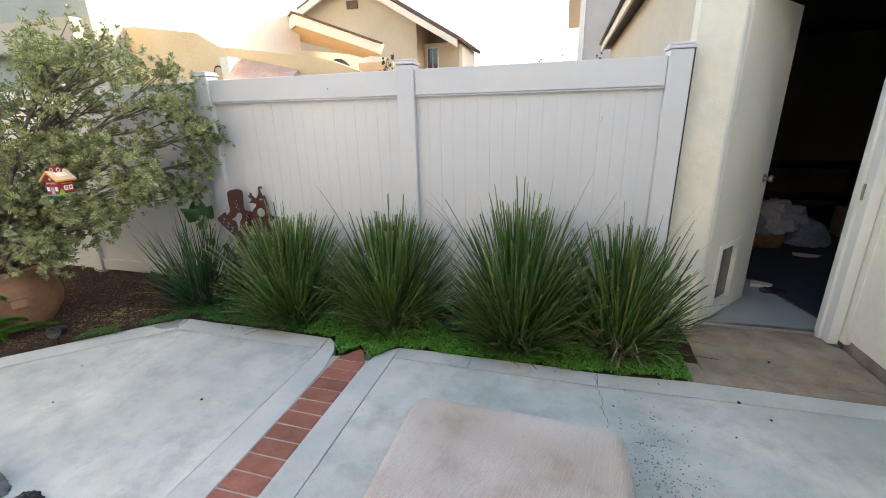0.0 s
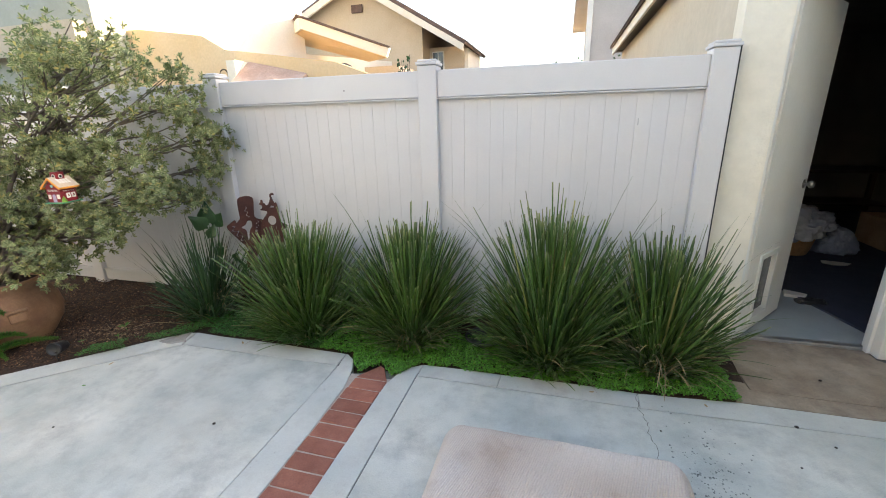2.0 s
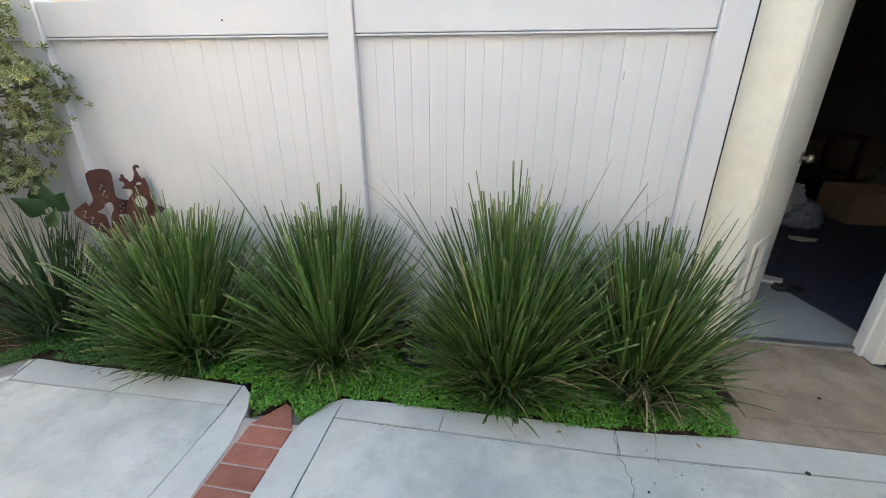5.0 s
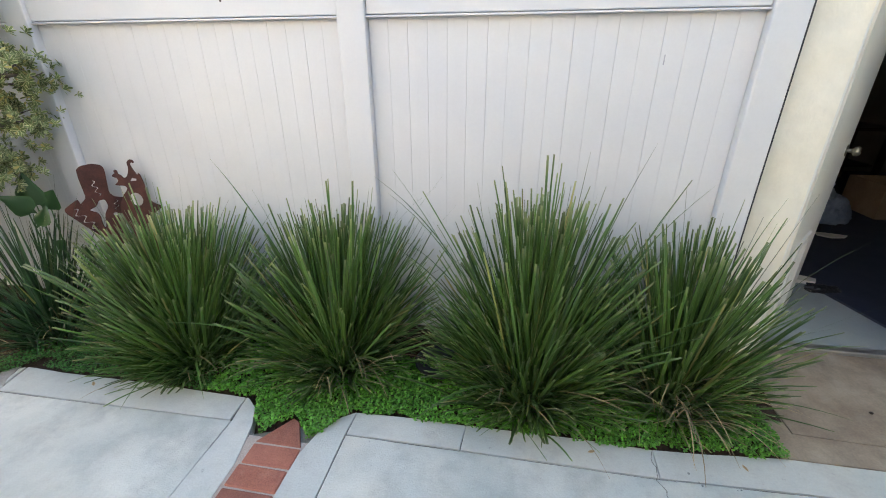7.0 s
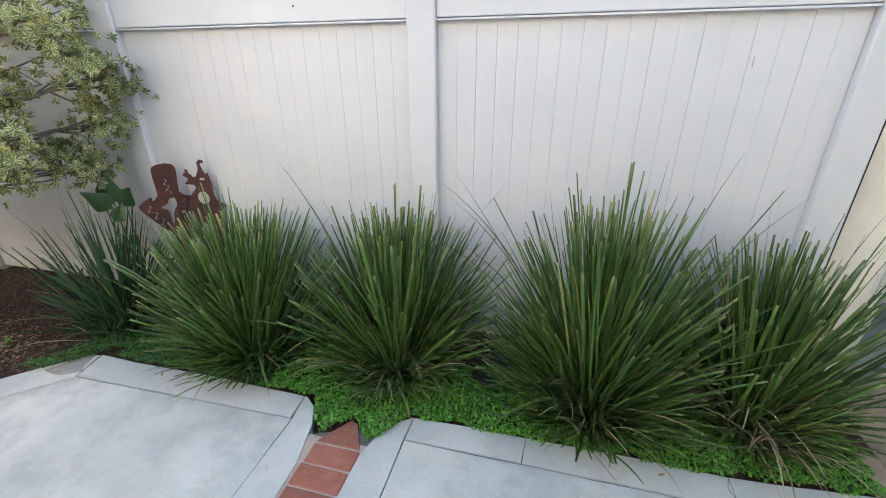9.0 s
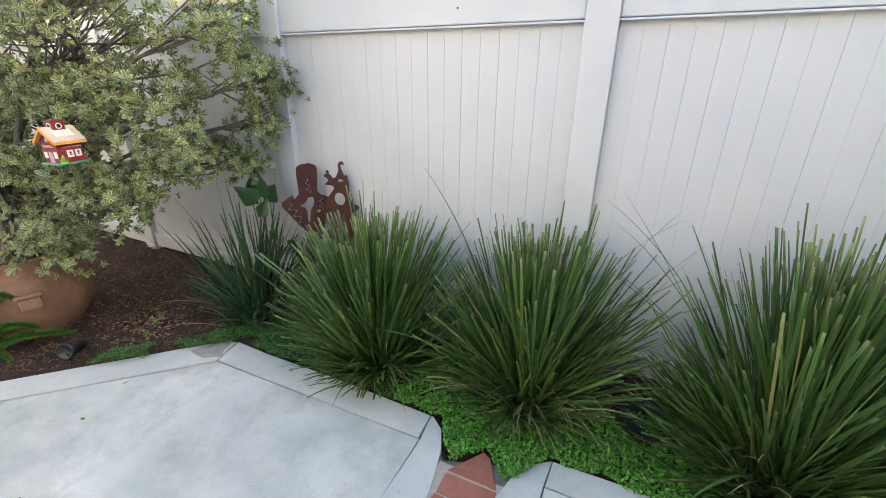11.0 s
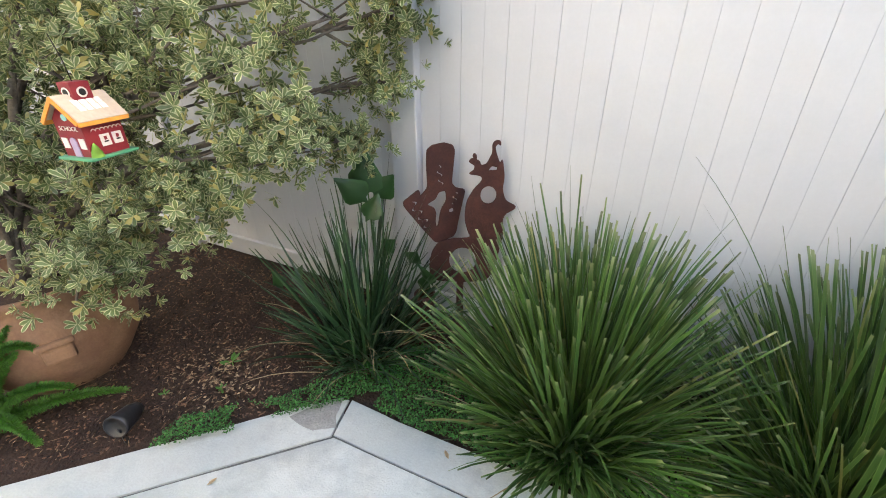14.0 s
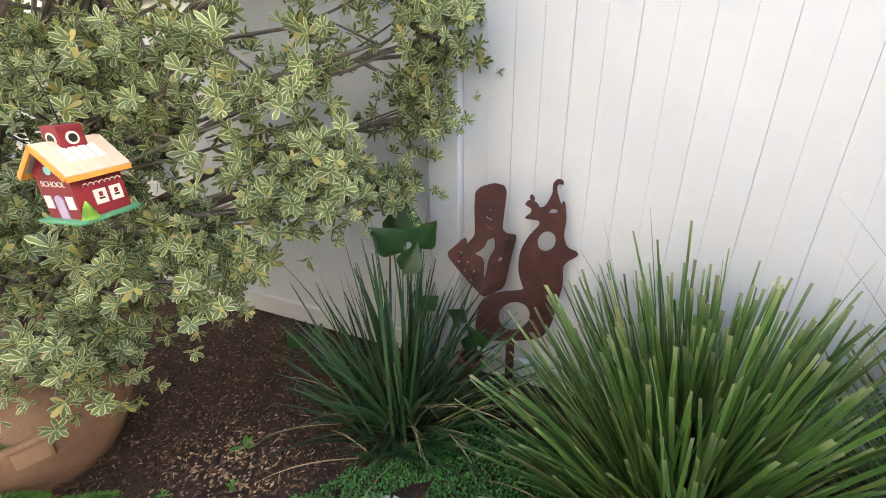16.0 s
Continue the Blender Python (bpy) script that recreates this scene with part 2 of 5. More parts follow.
CLOTH = surf("laundry_cloth", (0.55, 0.55, 0.60), (0.40, 0.43, 0.52), 6, 0.95, 0.2, 120, 0.1, vary=0.35)
DARKWOOD = surf("dark_wood", (0.05, 0.028, 0.018), (0.08, 0.045, 0.028), 5, 0.5, 0.1, 60, 0.2, stretch=(1, 8, 8))
BRASS = surf("aged_metal_knob", (0.35, 0.31, 0.25), (0.28, 0.25, 0.2), 20, 0.35, 0.02, 60, 0.05, metal=0.9)
BLADE = leafy("strap_leaf", (0.062, 0.126, 0.024), (0.122, 0.195, 0.050), 0.38, 0.36, 0.5, (0.26, 0.23, 0.08), 0.04, 0.22, tip=(0.30, 0.31, 0.15))
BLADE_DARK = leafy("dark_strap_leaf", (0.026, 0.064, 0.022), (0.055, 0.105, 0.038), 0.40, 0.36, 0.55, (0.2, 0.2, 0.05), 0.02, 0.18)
DEAD = leafy("dry_straw_leaf", (0.30, 0.20, 0.105), (0.44, 0.34, 0.20), 0.3, 0.8, 0.4)
VARIEGATED = leafy("variegated_leaf", (0.148, 0.195, 0.066), (0.62, 0.61, 0.35), 0.345, 0.5, 0.36, (0.44, 0.38, 0.13), 0.08, 0.42)
MOSS_DARK = leafy("fine_dark_groundcover", (0.042, 0.150, 0.024), (0.065, 0.20, 0.035), 0.3, 0.55, 0.5, (0.2, 0.2, 0.04), 0.01, 0.2)
MOSS_LEAF = leafy("groundcover_leaf", (0.085, 0.26, 0.022), (0.13, 0.34, 0.040), 0.3, 0.5, 0.5, (0.22, 0.22, 0.03), 0.01, 0.2)
BIGLEAF = leafy("broad_leaf", (0.022, 0.068, 0.016), (0.032, 0.09, 0.022), 0.4, 0.35, 0.25, (0.2, 0.2, 0.04), 0.0, 0.2)
FERN = leafy("fern_leaf", (0.06, 0.17, 0.02), (0.09, 0.22, 0.03), 0.3, 0.5, 0.4, (0.2, 0.2, 0.04), 0.0, 0.25)
RED = surf("maroon_paint", (0.20, 0.012, 0.020), (0.26, 0.018, 0.028), 12, 0.5, 0.05, 90, 0.08)
ORANGE = surf("orange_paint", (0.72, 0.26, 0.03), (0.78, 0.33, 0.06), 12, 0.5, 0.05, 90, 0.08)
PEACH = surf("peach_roof_paint", (0.50, 0.39, 0.28), (0.57, 0.46, 0.35), 12, 0.55, 0.05, 90, 0.08)
LILAC = surf("lilac_paint", (0.36, 0.28, 0.42), (0.42, 0.34, 0.48), 12, 0.5, 0.05, 90, 0.08)
CREAM = surf("cream_paint", (0.72, 0.66, 0.58), (0.78, 0.74, 0.68), 12, 0.5, 0.05, 90, 0.05)
GREEN = surf("green_paint", (0.06, 0.24, 0.12), (0.09, 0.32, 0.16), 12, 0.5, 0.05, 90, 0.1)
LIME = surf("lime_paint", (0.20, 0.42, 0.05), (0.27, 0.5, 0.08), 12, 0.5, 0.05, 90, 0.1)
IRON = surf("black_iron", (0.03, 0.02, 0.016), (0.05, 0.035, 0.025), 12, 0.6, 0.1, 90, 0.1, metal=0.5)
STUCCO_GREY = surf("grey_green_stucco", (0.36, 0.35, 0.28), (0.41, 0.40, 0.33), 1.5, 0.9, 0.5, 20, 0.06)
STUCCO_SIDE = surf("beige_stucco", (0.53, 0.46, 0.35), (0.58, 0.51, 0.40), 1.5, 0.9, 0.6, 18, 0.06)
# ---------------------------------------------------------------- ground and paving
def structure(ob, label, category):
    return tagged(ob, label, category, kind="structure")


FENCE_Y = 3.0
bm = bmesh.new()
prism(bm, [(-60, -60), (60, -60), (60, 80), (-60, 80)], -0.6, -0.10)
structure(part("ground", bm, SOIL), "bare brown earth under and around the yard", "ground")

# bed of brown mulch between the paving and the fence
bm = bmesh.new()
nx, ny = 110, 56
grid = {}
for i in range(nx + 1):
    for j in range(ny + 1):
        x, y = -6.6 + 7.5 * i / nx, -0.6 + 3.75 * j / ny
        z = -0.015 + 0.018 * noise.noise((x * 3, y * 3, 0)) + 0.010 * noise.noise((x * 11, y * 11, 4))
        z += 0.03 * max(0, min(1, (y - 2.5) / 0.3))
        in_bed = y > 2.38 or (x < -2.7 and y > x + 5.1)
        grid[i, j] = bm.verts.new((x, y, z if in_bed else -0.05))
for i in range(nx):
    for j in range(ny):
        bm.faces.new((grid[i, j], grid[i + 1, j], grid[i + 1, j + 1], grid[i, j + 1])).smooth = True
bed = structure(part("planting_bed", bm, SOIL), "bed of dark brown mulch along the fence", "planting bed")

SLAB = []


def slab(pts, material, seed, bevel=0.0018, top=0.0, parent=None, amp=0.0025, name="concrete_panel"):
    bm = bmesh.new()
    prism(bm, worn(pts, 0.07, amp, seed), top - 0.07, top, bevel)
    ob = part(name, bm, material, parent)
    SLAB.append(ob)
    return ob


bm = bmesh.new()
prism(bm, [(-5.6, -3.4), (1.86, -3.4), (1.86, 1.0), (-3.93, 1.0), (-5.6, -0.66)], -0.3, -0.010)
base = structure(part("pavement", bm, CONCRETE_DARK), "weathered grey concrete patio with scored joints and a brick strip", "patio")
bm = bmesh.new()
prism(bm, [(-3.95, 0.98), (1.86, 0.98), (1.86, 3.2), (0.83, 3.2), (0.83, 2.3), (-1.05, 2.28), (-1.4, 2.15), (-1.55, 2.3), (-2.75, 2.3), (-2.95, 2.14)], -0.3, -0.009)
part("joint_bed", bm, CONCRETE_DARK, base)
G = 0.0018
# left slab: field and its border bands
slab([(-1.535 - G, -3.4), (-1.535 - G, 2.195 - G), (-2.78, 2.17 - G), (-3.44, 1.506), (-5.6, -0.66), (-5.6, -3.4)], CONCRETE, 1, parent=base)
slab([(-1.362, -3.4), (-1.372, 1.6), (-1.385, 2.0), (-1.43, 2.19), (-1.475, 2.285), (-1.54, 2.335), (-1.553 + G, 2.335), (-1.535 + G, 2.195), (-1.535 + G, -3.4)], CONCRETE_EDGE, 2, parent=base)
slab([(-1.548, 2.199), (-1.556, 2.336), (-2.1, 2.345), (-2.60, 2.338), (-2.83, 2.345), (-2.79, 2.178)], CONCRETE_EDGE, 3, parent=base)
slab([(-2.798, 2.172), (-2.842, 2.342), (-2.97, 2.255), (-3.12, 2.098), (-3.33, 1.88), (-3.6, 1.60), (-5.75, -0.56), (-5.63, -0.68), (-3.45, 1.512)], CONCRETE_EDGE, 4, parent=base)
# right slab
slab([(-1.0 - G, -3.4), (-1.0 - G, 2.206), (-0.995, 2.335), (-1.06, 2.29), (-1.125, 2.19), (-1.152, 2.08), (-1.155, 1.6), (-1.150, -3.4)], CONCRETE_EDGE, 5, parent=base)
slab([(-0.997, 2.212), (-0.503, 2.214), (-0.49, 2.345), (-0.75, 2.342), (-0.992, 2.335)], CONCRETE_EDGE, 6, parent=base)
slab([(-0.497, 2.214), (0.278, 2.214), (0.285, 2.345), (0.0, 2.352), (-0.4875, 2.346)], CONCRETE_EDGE, 7, parent=base)
slab([(0.2805, 2.214), (0.80, 2.236), (1.857, 2.272), (1.857, 2.396), (1.2, 2.39), (0.80, 2.388), (0.45, 2.355), (0.2875, 2.346)], CONCRETE_EDGE, 8, parent=base)
slab([(-1.0 + G, -3.4), (1.857, -3.4), (1.857, 2.264), (0.8, 2.228), (0.28, 2.206), (-0.995, 2.204)], CONCRETE, 9, parent=base)
# tan landing before the door, with its scored frame
slab([(0.80, 2.394), (1.857, 2.402), (1.857, 2.515), (1.17, 2.520), (0.905, 2.530), (0.90, 3.19), (0.845, 3.19), (0.835, 2.8)], LANDING, 10, parent=base, name="landing_panel")
slab([(0.911, 2.536), (1.17, 2.526), (1.857, 2.521), (1.857, 3.0), (1.79, 3.06), (1.79, 3.17), (0.99, 3.17), (0.97, 3.19), (0.906, 3.19)], LANDING, 11, parent=base, name="landing_panel")

# grey cement smear at the corner of the border
bm = bmesh.new()
prism(bm, worn([(-3.00, 2.16), (-2.875, 2.148), (-2.80, 2.20), (-2.835, 2.25), (-2.86, 2.335), (-2.915, 2.285)], 0.02, 0.012, 17), -0.01, 0.0025, 0.001)
part("cement_smear", bm, surf("grey_cement", (0.27, 0.25, 0.23), (0.37, 0.345, 0.32), 14, 0.9, 0.4, 120, 0.2), base, "darker grey cement smear")

# thin crack that wanders across the right slab
bm = bmesh.new()
x, y, prev = 0.285, 2.34, None
random.seed(4)
while y > 1.62:
    w = 0.0008 + 0.0012 * random.random()
    row = [bm.verts.new((x - w, y, 0.0012)), bm.verts.new((x + w, y, 0.0012))]
    if prev:
        bm.faces.new((prev[0], prev[1], row[1], row[0]))
    prev = row
    x += random.uniform(-0.011, 0.016)
    y -= 0.02
part("crack", bm, CONCRETE_DARK, base)

# worn patch where the aggregate shows
verts, faces = [], []
random.seed(8)
for k in range(420):
    cx, cy = random.gauss(0.52, 0.085), random.gauss(1.60, 0.24)
    r = random.uniform(0.0015, 0.006)
    b0 = len(verts)
    m = 6
    for a in range(m):
        q = r * random.uniform(0.7, 1.2)
        verts.append((cx + q * math.cos(a * 2 * math.pi / m), cy + q * math.sin(a * 2 * math.pi / m), 0.0008))
    verts.append((cx, cy, 0.0022))
    faces += [(b0 + a, b0 + (a + 1) % m, b0 + m) for a in range(m)]
agg = flat_mesh("aggregate", verts, faces, surf("dark_aggregate", (0.13, 0.14, 0.14), (0.24, 0.25, 0.24), 30, 0.8, 0.1, 90, 0.2, vary=0.5, island=True), base)
tagged(agg, kind="stuff")

# ---------------------------------------------------------------- vinyl fence
fence = tagged(empty("vinyl_fence", (-2.0, FENCE_Y, 0)), "white vinyl privacy fence with tongue and groove boards", "fence")
off = Vector((2.0, -FENCE_Y, 0))


def fpart(name, bm, parent=fence, label=""):
    bmesh.ops.translate(bm, verts=bm.verts, vec=off)
    return part(name, bm, VINYL, parent, label)


POSTS = [-6.48, -4.69, -2.905, -1.117, 0.645]
TOP = 1.84
for px_ in POSTS:
    post = fpart("post", cube(px_ - 0.066, FENCE_Y - 0.02, -0.1, px_ + 0.066, FENCE_Y + 0.11, 1.87, 0.006))
    bm = cube(px_ - 0.075, FENCE_Y - 0.029, 1.872, px_ + 0.075, FENCE_Y + 0.119, 1.892, 0.005)
    b2 = box(bm, px_ - 0.066, FENCE_Y - 0.02, 1.893, px_ + 0.066, FENCE_Y + 0.11, 1.908, 0.007)
    fpart("post_cap", b2, fence)
for a, b in zip(POSTS, POSTS[1:]):
    x0, x1 = a + 0.067, b - 0.067
    bm = cube(x0, FENCE_Y + 0.0, 1.668, x1, FENCE_Y + 0.09, TOP, 0.006)
    box(bm, x0, FENCE_Y - 0.006, 1.655, x1, FENCE_Y + 0.02, 1.664, 0.003)
    fpart("top_rail", bm)
    bm = cube(x0, FENCE_Y + 0.0, 0.045, x1, FENCE_Y + 0.09, 0.155, 0.008)
    box(bm, x0, FENCE_Y - 0.006, 0.157, x1, FENCE_Y + 0.02, 0.165, 0.003)
    fpart("bottom_rail", bm)
    n = round((x1 - x0) / 0.187)
    w = (x1 - x0) / n
    for k in range(n):
        bx = x0 + k * w
        bm = cube(bx + 0.0005, FENCE_Y + 0.026, 0.10, bx + w / 2 - 0.0002, FENCE_Y + 0.05, 1.70, 0.0006, 1)
        box(bm, bx + w / 2 + 0.0002, FENCE_Y + 0.026, 0.10, bx + w - 0.0005, FENCE_Y + 0.05, 1.70, 0.0006, 1)
        fpart("board", bm)
    fpart("board_backing", cube(x0, FENCE_Y + 0.030, 0.10, x1, FENCE_Y + 0.06, 1.70))

# ---------------------------------------------------------------- house with the open door
WY = 3.08
wall_n = bmesh.new()
box(wall_n, 0.734, WY, -0.1, 0.975, WY + 0.14, 2.638)
box(wall_n, 0.975, WY, 2.22, 1.80, WY + 0.14, 2.638)
structure(part("wall_north", wall_n, STUCCO), "cream stucco wall beside the open door", "wall")
bm = cube(1.872, -3.4, 0.07, 2.05, 3.02, 2.638)
box(bm, 1.80, 3.08, 2.22, 2.05, 3.22, 2.638)
box(bm, 1.862, 3.02, 0.03, 2.05, 3.22, 2.638)
structure(part("wall_east", bm, STUCCO), "cream stucco house wall beside the patio", "wall")
bm = cube(1.895, -3.4, -0.05, 2.04, 3.08, 0.072)
structure(part("trim", bm, LANDING), "dark recessed footing under the stucco wall", "wall base")
# unseen wall, its height chosen so the sunlit top bounces warm light north
structure(part("wall_south", cube(-7, -3.6, -0.1, 2.05, -3.4, 5.2), STUCCO), "unseen cream stucco wall added to bounce sunlight onto the fence", "wall")
# assumed wall out of view, tall and greyish to dim the pot side
structure(part("wall_west", cube(-7.0, -3.4, -0.1, -6.8, 3.2, 3.0), STUCCO_GREY), "unseen grey green wall added to hold back light from the west", "wall")
# black strip that stands in for the shade between post and wall
structure(part("gap_strip", cube(0.7125, FENCE_Y - 0.012, -0.05, 0.7195, FENCE_Y + 0.079, 1.88), BLACK_PLASTIC), "black strip standing in for the shade in the gap between fence post and stucco wall", "gap filler")
# long side wall of the same house beyond the fence, under its eave
structure(part("wall_side", cube(0.734, WY + 0.142, -0.1, 0.86, 8.9, 2.638), STUCCO_SIDE), "warm tan stucco side wall under a low eave", "wall")
bm = bmesh.new()
prism(bm, [(0.60, 3.0), (2.6, 3.0), (2.6, 9.0), (0.60, 9.0)], 2.64, 2.68)
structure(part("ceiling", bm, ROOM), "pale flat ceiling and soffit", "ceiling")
eave = tagged(empty("roof_eave", (0.5, 5.5, 2.5)), "low brown tiled roof edge with tan fascia boards", "roof")
bm = cube(0.57, 3.0, 2.60, 0.60, 9.02, 2.72, 0.004)
bmesh.ops.translate(bm, verts=bm.verts, vec=(-0.5, -5.5, -2.5))
part("fascia", bm, FASCIA, eave)
bm = cube(0.535, 2.98, 2.722, 0.575, 9.04, 2.76, 0.004)
bmesh.ops.translate(bm, verts=bm.verts, vec=(-0.5, -5.5, -2.5))
part("roof_edge", bm, ROOF, eave)
bm = bmesh.new()
v = [bm.verts.new(p) for p in ((0.035, -2.52, 0.26), (2.2, -2.52, 1.1), (2.2, 3.54, 1.1), (0.035, 3.54, 0.26))]
w = [bm.verts.new((p.co.x, p.co.y, p.co.z - 0.05)) for p in v]
bm.faces.new(v)
bm.faces.new(w[::-1])
for k in range(4):
    bm.faces.new((v[k], w[k], w[(k + 1) % 4], v[(k + 1) % 4]))
part("roof_slope", bm, ROOF, eave)
# added out of sight, closes the east side against sun below the roof
structure(part("wall_far_east", cube(7.9, -3.6, -0.1, 8.0, 9.04, 2.698), STUCCO), "unseen wall added to stop the low sun under the roof", "wall")
# assumed roof, never in view; ridge height set to shade patio and shrub
bm = bmesh.new()
for y0, y1, xe, ze in ((-3.6, 2.978, 1.80, 2.76), (2.982, 9.04, 2.72, 3.58)):
    f = [[bm.verts.new((x, y, z)) for x, z in ((xe, 2.70), (8.0, 2.70), (8.0, 5.9), (xe, ze))] for y in (y0, y1)]
    bm.faces.new(f[0])
    bm.faces.new(f[1][::-1])
    for k in range(4):
        bm.faces.new((f[0][k], f[1][k], f[1][(k + 1) % 4], f[0][(k + 1) % 4]))
bmesh.ops.recalc_face_normals(bm, faces=bm.faces)
structure(part("house_roof", bm, ROOF), "unseen brown pitched roof added to keep the sun off the patio", "roof")

# door frame
bm = cube(1.795, WY - 0.012, 0.0, 1.858, WY + 0.15, 2.25, 0.005)
box(bm, 1.775, WY + 0.06, 0.0, 1.795, WY + 0.10, 2.22, 0.003)
fr = structure(part("door_frame", bm, TRIM), "white painted door frame", "door frame")
part("jamb_left", cube(0.976, WY + 0.02, 0.0, 0.998, WY + 0.14, 2.22, 0.003), TRIM, fr)
part("strike_plate", cube(1.789, WY + 0.04, 0.97, 1.7945, WY + 0.07, 1.07), BRASS, fr, "aged metal strike plate")
thr = part("threshold", cube(0.98, WY + 0.095, -0.03, 1.795, WY + 0.15, 0.020, 0.006), surf("worn_aluminium", (0.42, 0.41, 0.39), (0.5, 0.49, 0.47), 12, 0.4, 0.05, 80, 0.1, metal=0.8), fr, "worn metal threshold")

# the leaf, opened inwards; local x runs from the hinge
DW, DH, DT = 0.79, 2.16, 0.044
hole = (0.19, 0.09, 0.47, 0.55)
bm = bmesh.new()
x0, z0, x1, z1 = hole
box(bm, 0, -DT / 2, 0.0, x0, DT / 2, DH)
box(bm, x1, -DT / 2, 0.0, DW, DT / 2, DH)
box(bm, x0, -DT / 2, 0.0, x1, DT / 2, z0)
box(bm, x0, -DT / 2, z1, x1, DT / 2, DH)
bmesh.ops.remove_doubles(bm, verts=bm.verts, dist=0.0001)
door = part("door_1", bm, PAINT)
structure(door, "cream painted door with a pet flap, standing open", "door")
door.matrix_world = pose(1.005, WY + 0.055, 0.02, 0, 0, 51)
bm = bmesh.new()
for a in ((x0 - 0.025, z0 - 0.025, x0 + 0.012, z1 + 0.025), (x1 - 0.012, z0 - 0.025, x1 + 0.025, z1 + 0.025), (x0 + 0.012, z0 - 0.025, x1 - 0.012, z0 + 0.012), (x0 + 0.012, z1 - 0.012, x1 - 0.012, z1 + 0.025)):
    box(bm, a[0], -DT / 2 - 0.012, a[1], a[2], DT / 2 + 0.012, a[3], 0.003)
pf = part("pet_door_frame", bm, TRIM, door, "white plastic pet door frame")
flap = surf("smoked_vinyl", (0.10, 0.095, 0.085), (0.14, 0.13, 0.12), 10, 0.25, 0.02, 60, 0.05)
part("pet_flap", cube(x0 + 0.014, -0.003, z0 + 0.03, x1 - 0.014, 0.003, z1 - 0.012), flap, door, "dark translucent pet flap")
bm = bmesh.new()
lathe(bm, [(0.001, 0.062), (0.02, 0.06), (0.027, 0.047), (0.022, 0.032), (0.011, 0.026), (0.011, 0.006), (0.032, 0.005), (0.033, 0.0)], 20)
bmesh.ops.rotate(bm, verts=bm.verts, matrix=Matrix.Rotation(radians(90), 3, "X"))
bmesh.ops.translate(bm, verts=bm.verts, vec=(DW - 0.065, -DT / 2, 1.0))
part("door_handle", bm, BRASS, door, "round metal knob")

# ---------------------------------------------------------------- room behind the door
structure(part("floor", cube(0.86, WY + 0.15, -0.1, 6.5, 8.2, 0.004), MAT_GREY), "grey vinyl floor by the door", "floor")
bm = bmesh.new()
prism(bm, [(1.98, 3.26), (6.4, 3.26), (6.4, 8.0), (1.0, 8.0), (1.0, 6.4), (1.70, 4.4)], 0.004, 0.018, 0.004)
tagged(part("carpet", bm, CARPET), "dark navy carpet covering the room floor", "carpet")
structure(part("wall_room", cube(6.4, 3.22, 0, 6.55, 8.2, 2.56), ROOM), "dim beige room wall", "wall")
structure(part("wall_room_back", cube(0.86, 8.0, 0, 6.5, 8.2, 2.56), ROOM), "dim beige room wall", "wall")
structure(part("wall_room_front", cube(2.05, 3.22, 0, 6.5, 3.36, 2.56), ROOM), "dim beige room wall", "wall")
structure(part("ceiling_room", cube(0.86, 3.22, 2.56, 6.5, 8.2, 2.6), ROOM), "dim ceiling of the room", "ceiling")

bask = tagged(empty("laundry_basket", (2.30, 5.45, 0.018)), "tan wicker laundry basket standing on the carpet", "basket")
bm = bmesh.new()
prof = [(0.17, 0.0), (0.19, 0.05), (0.205, 0.12), (0.22, 0.2), (0.232, 0.24), (0.232, 0.26), (0.215, 0.26), (0.2, 0.2), (0.17, 0.03), (0.001, 0.02)]
lathe(bm, prof, 36)
part("body", bm, WICKER, bask)
bm = bmesh.new()
tube(bm, [(0.228 * math.cos(a), 0.228 * math.sin(a), 0.262 + 0.004 * math.sin(a * 14)) for a in np.linspace(0, 2 * math.pi, 50)], [0.013] * 50, 8)
part("rim", bm, WICKER, bask)


def cloth(name, at, size, seed, material, label):
    bm = bmesh.new()
    bmesh.ops.create_icosphere(bm, subdivisions=5, radius=1)
    for vtx in bm.verts:
        p = vtx.co.copy()
        f = 1 + 0.35 * noise.noise(p * 1.7 + Vector((seed, 0, 0))) + 0.22 * abs(noise.noise(p * 4.1 + Vector((0, seed, 0)))) + 0.16 * (0.5 - abs(noise.noise(p * 5.5 + Vector((seed, seed, 0))))) - 0.10 * abs(noise.noise(p * 11 + Vector((0, 0, seed))))
        vtx.co = Vector((p.x * size[0] * f, p.y * size[1] * f, max(p.z, -0.35) * size[2] * f + 0.35 * size[2]))
    for f in bm.faces:
        f.smooth = True
    ob = part(name, bm, material)
    ob.location = at
    return tagged(ob, label, "laundry")


CLOTH_BLUE = surf("blue_cloth", (0.22, 0.26, 0.36), (0.32, 0.36, 0.46), 8, 0.95, 0.2, 120, 0.1)
CLOTH_PALE = surf("pale_cloth", (0.62, 0.60, 0.60), (0.52, 0.52, 0.55), 8, 0.95, 0.2, 120, 0.1)
cloth("crumpled_sheet", (2.32, 5.45, 0.24), (0.26, 0.24, 0.20), 3.0, CLOTH_PALE, "heap of pale crumpled clothes on the basket")
cloth("crumpled_shirt", (2.46, 5.38, 0.32), (0.17, 0.15, 0.14), 9.0, CLOTH, "grey blue shirt on the laundry heap")
cloth("hanging_cloth", (2.20, 5.30, 0.20), (0.10, 0.08, 0.16), 5.0, CLOTH_BLUE, "blue cloth hanging over the basket rim")
cloth("crumpled_towel", (2.75, 5.55, 0.02), (0.20, 0.16, 0.20), 13.0, CLOTH_BLUE, "blue grey towel heaped on the carpet")
bm = bmesh.new()
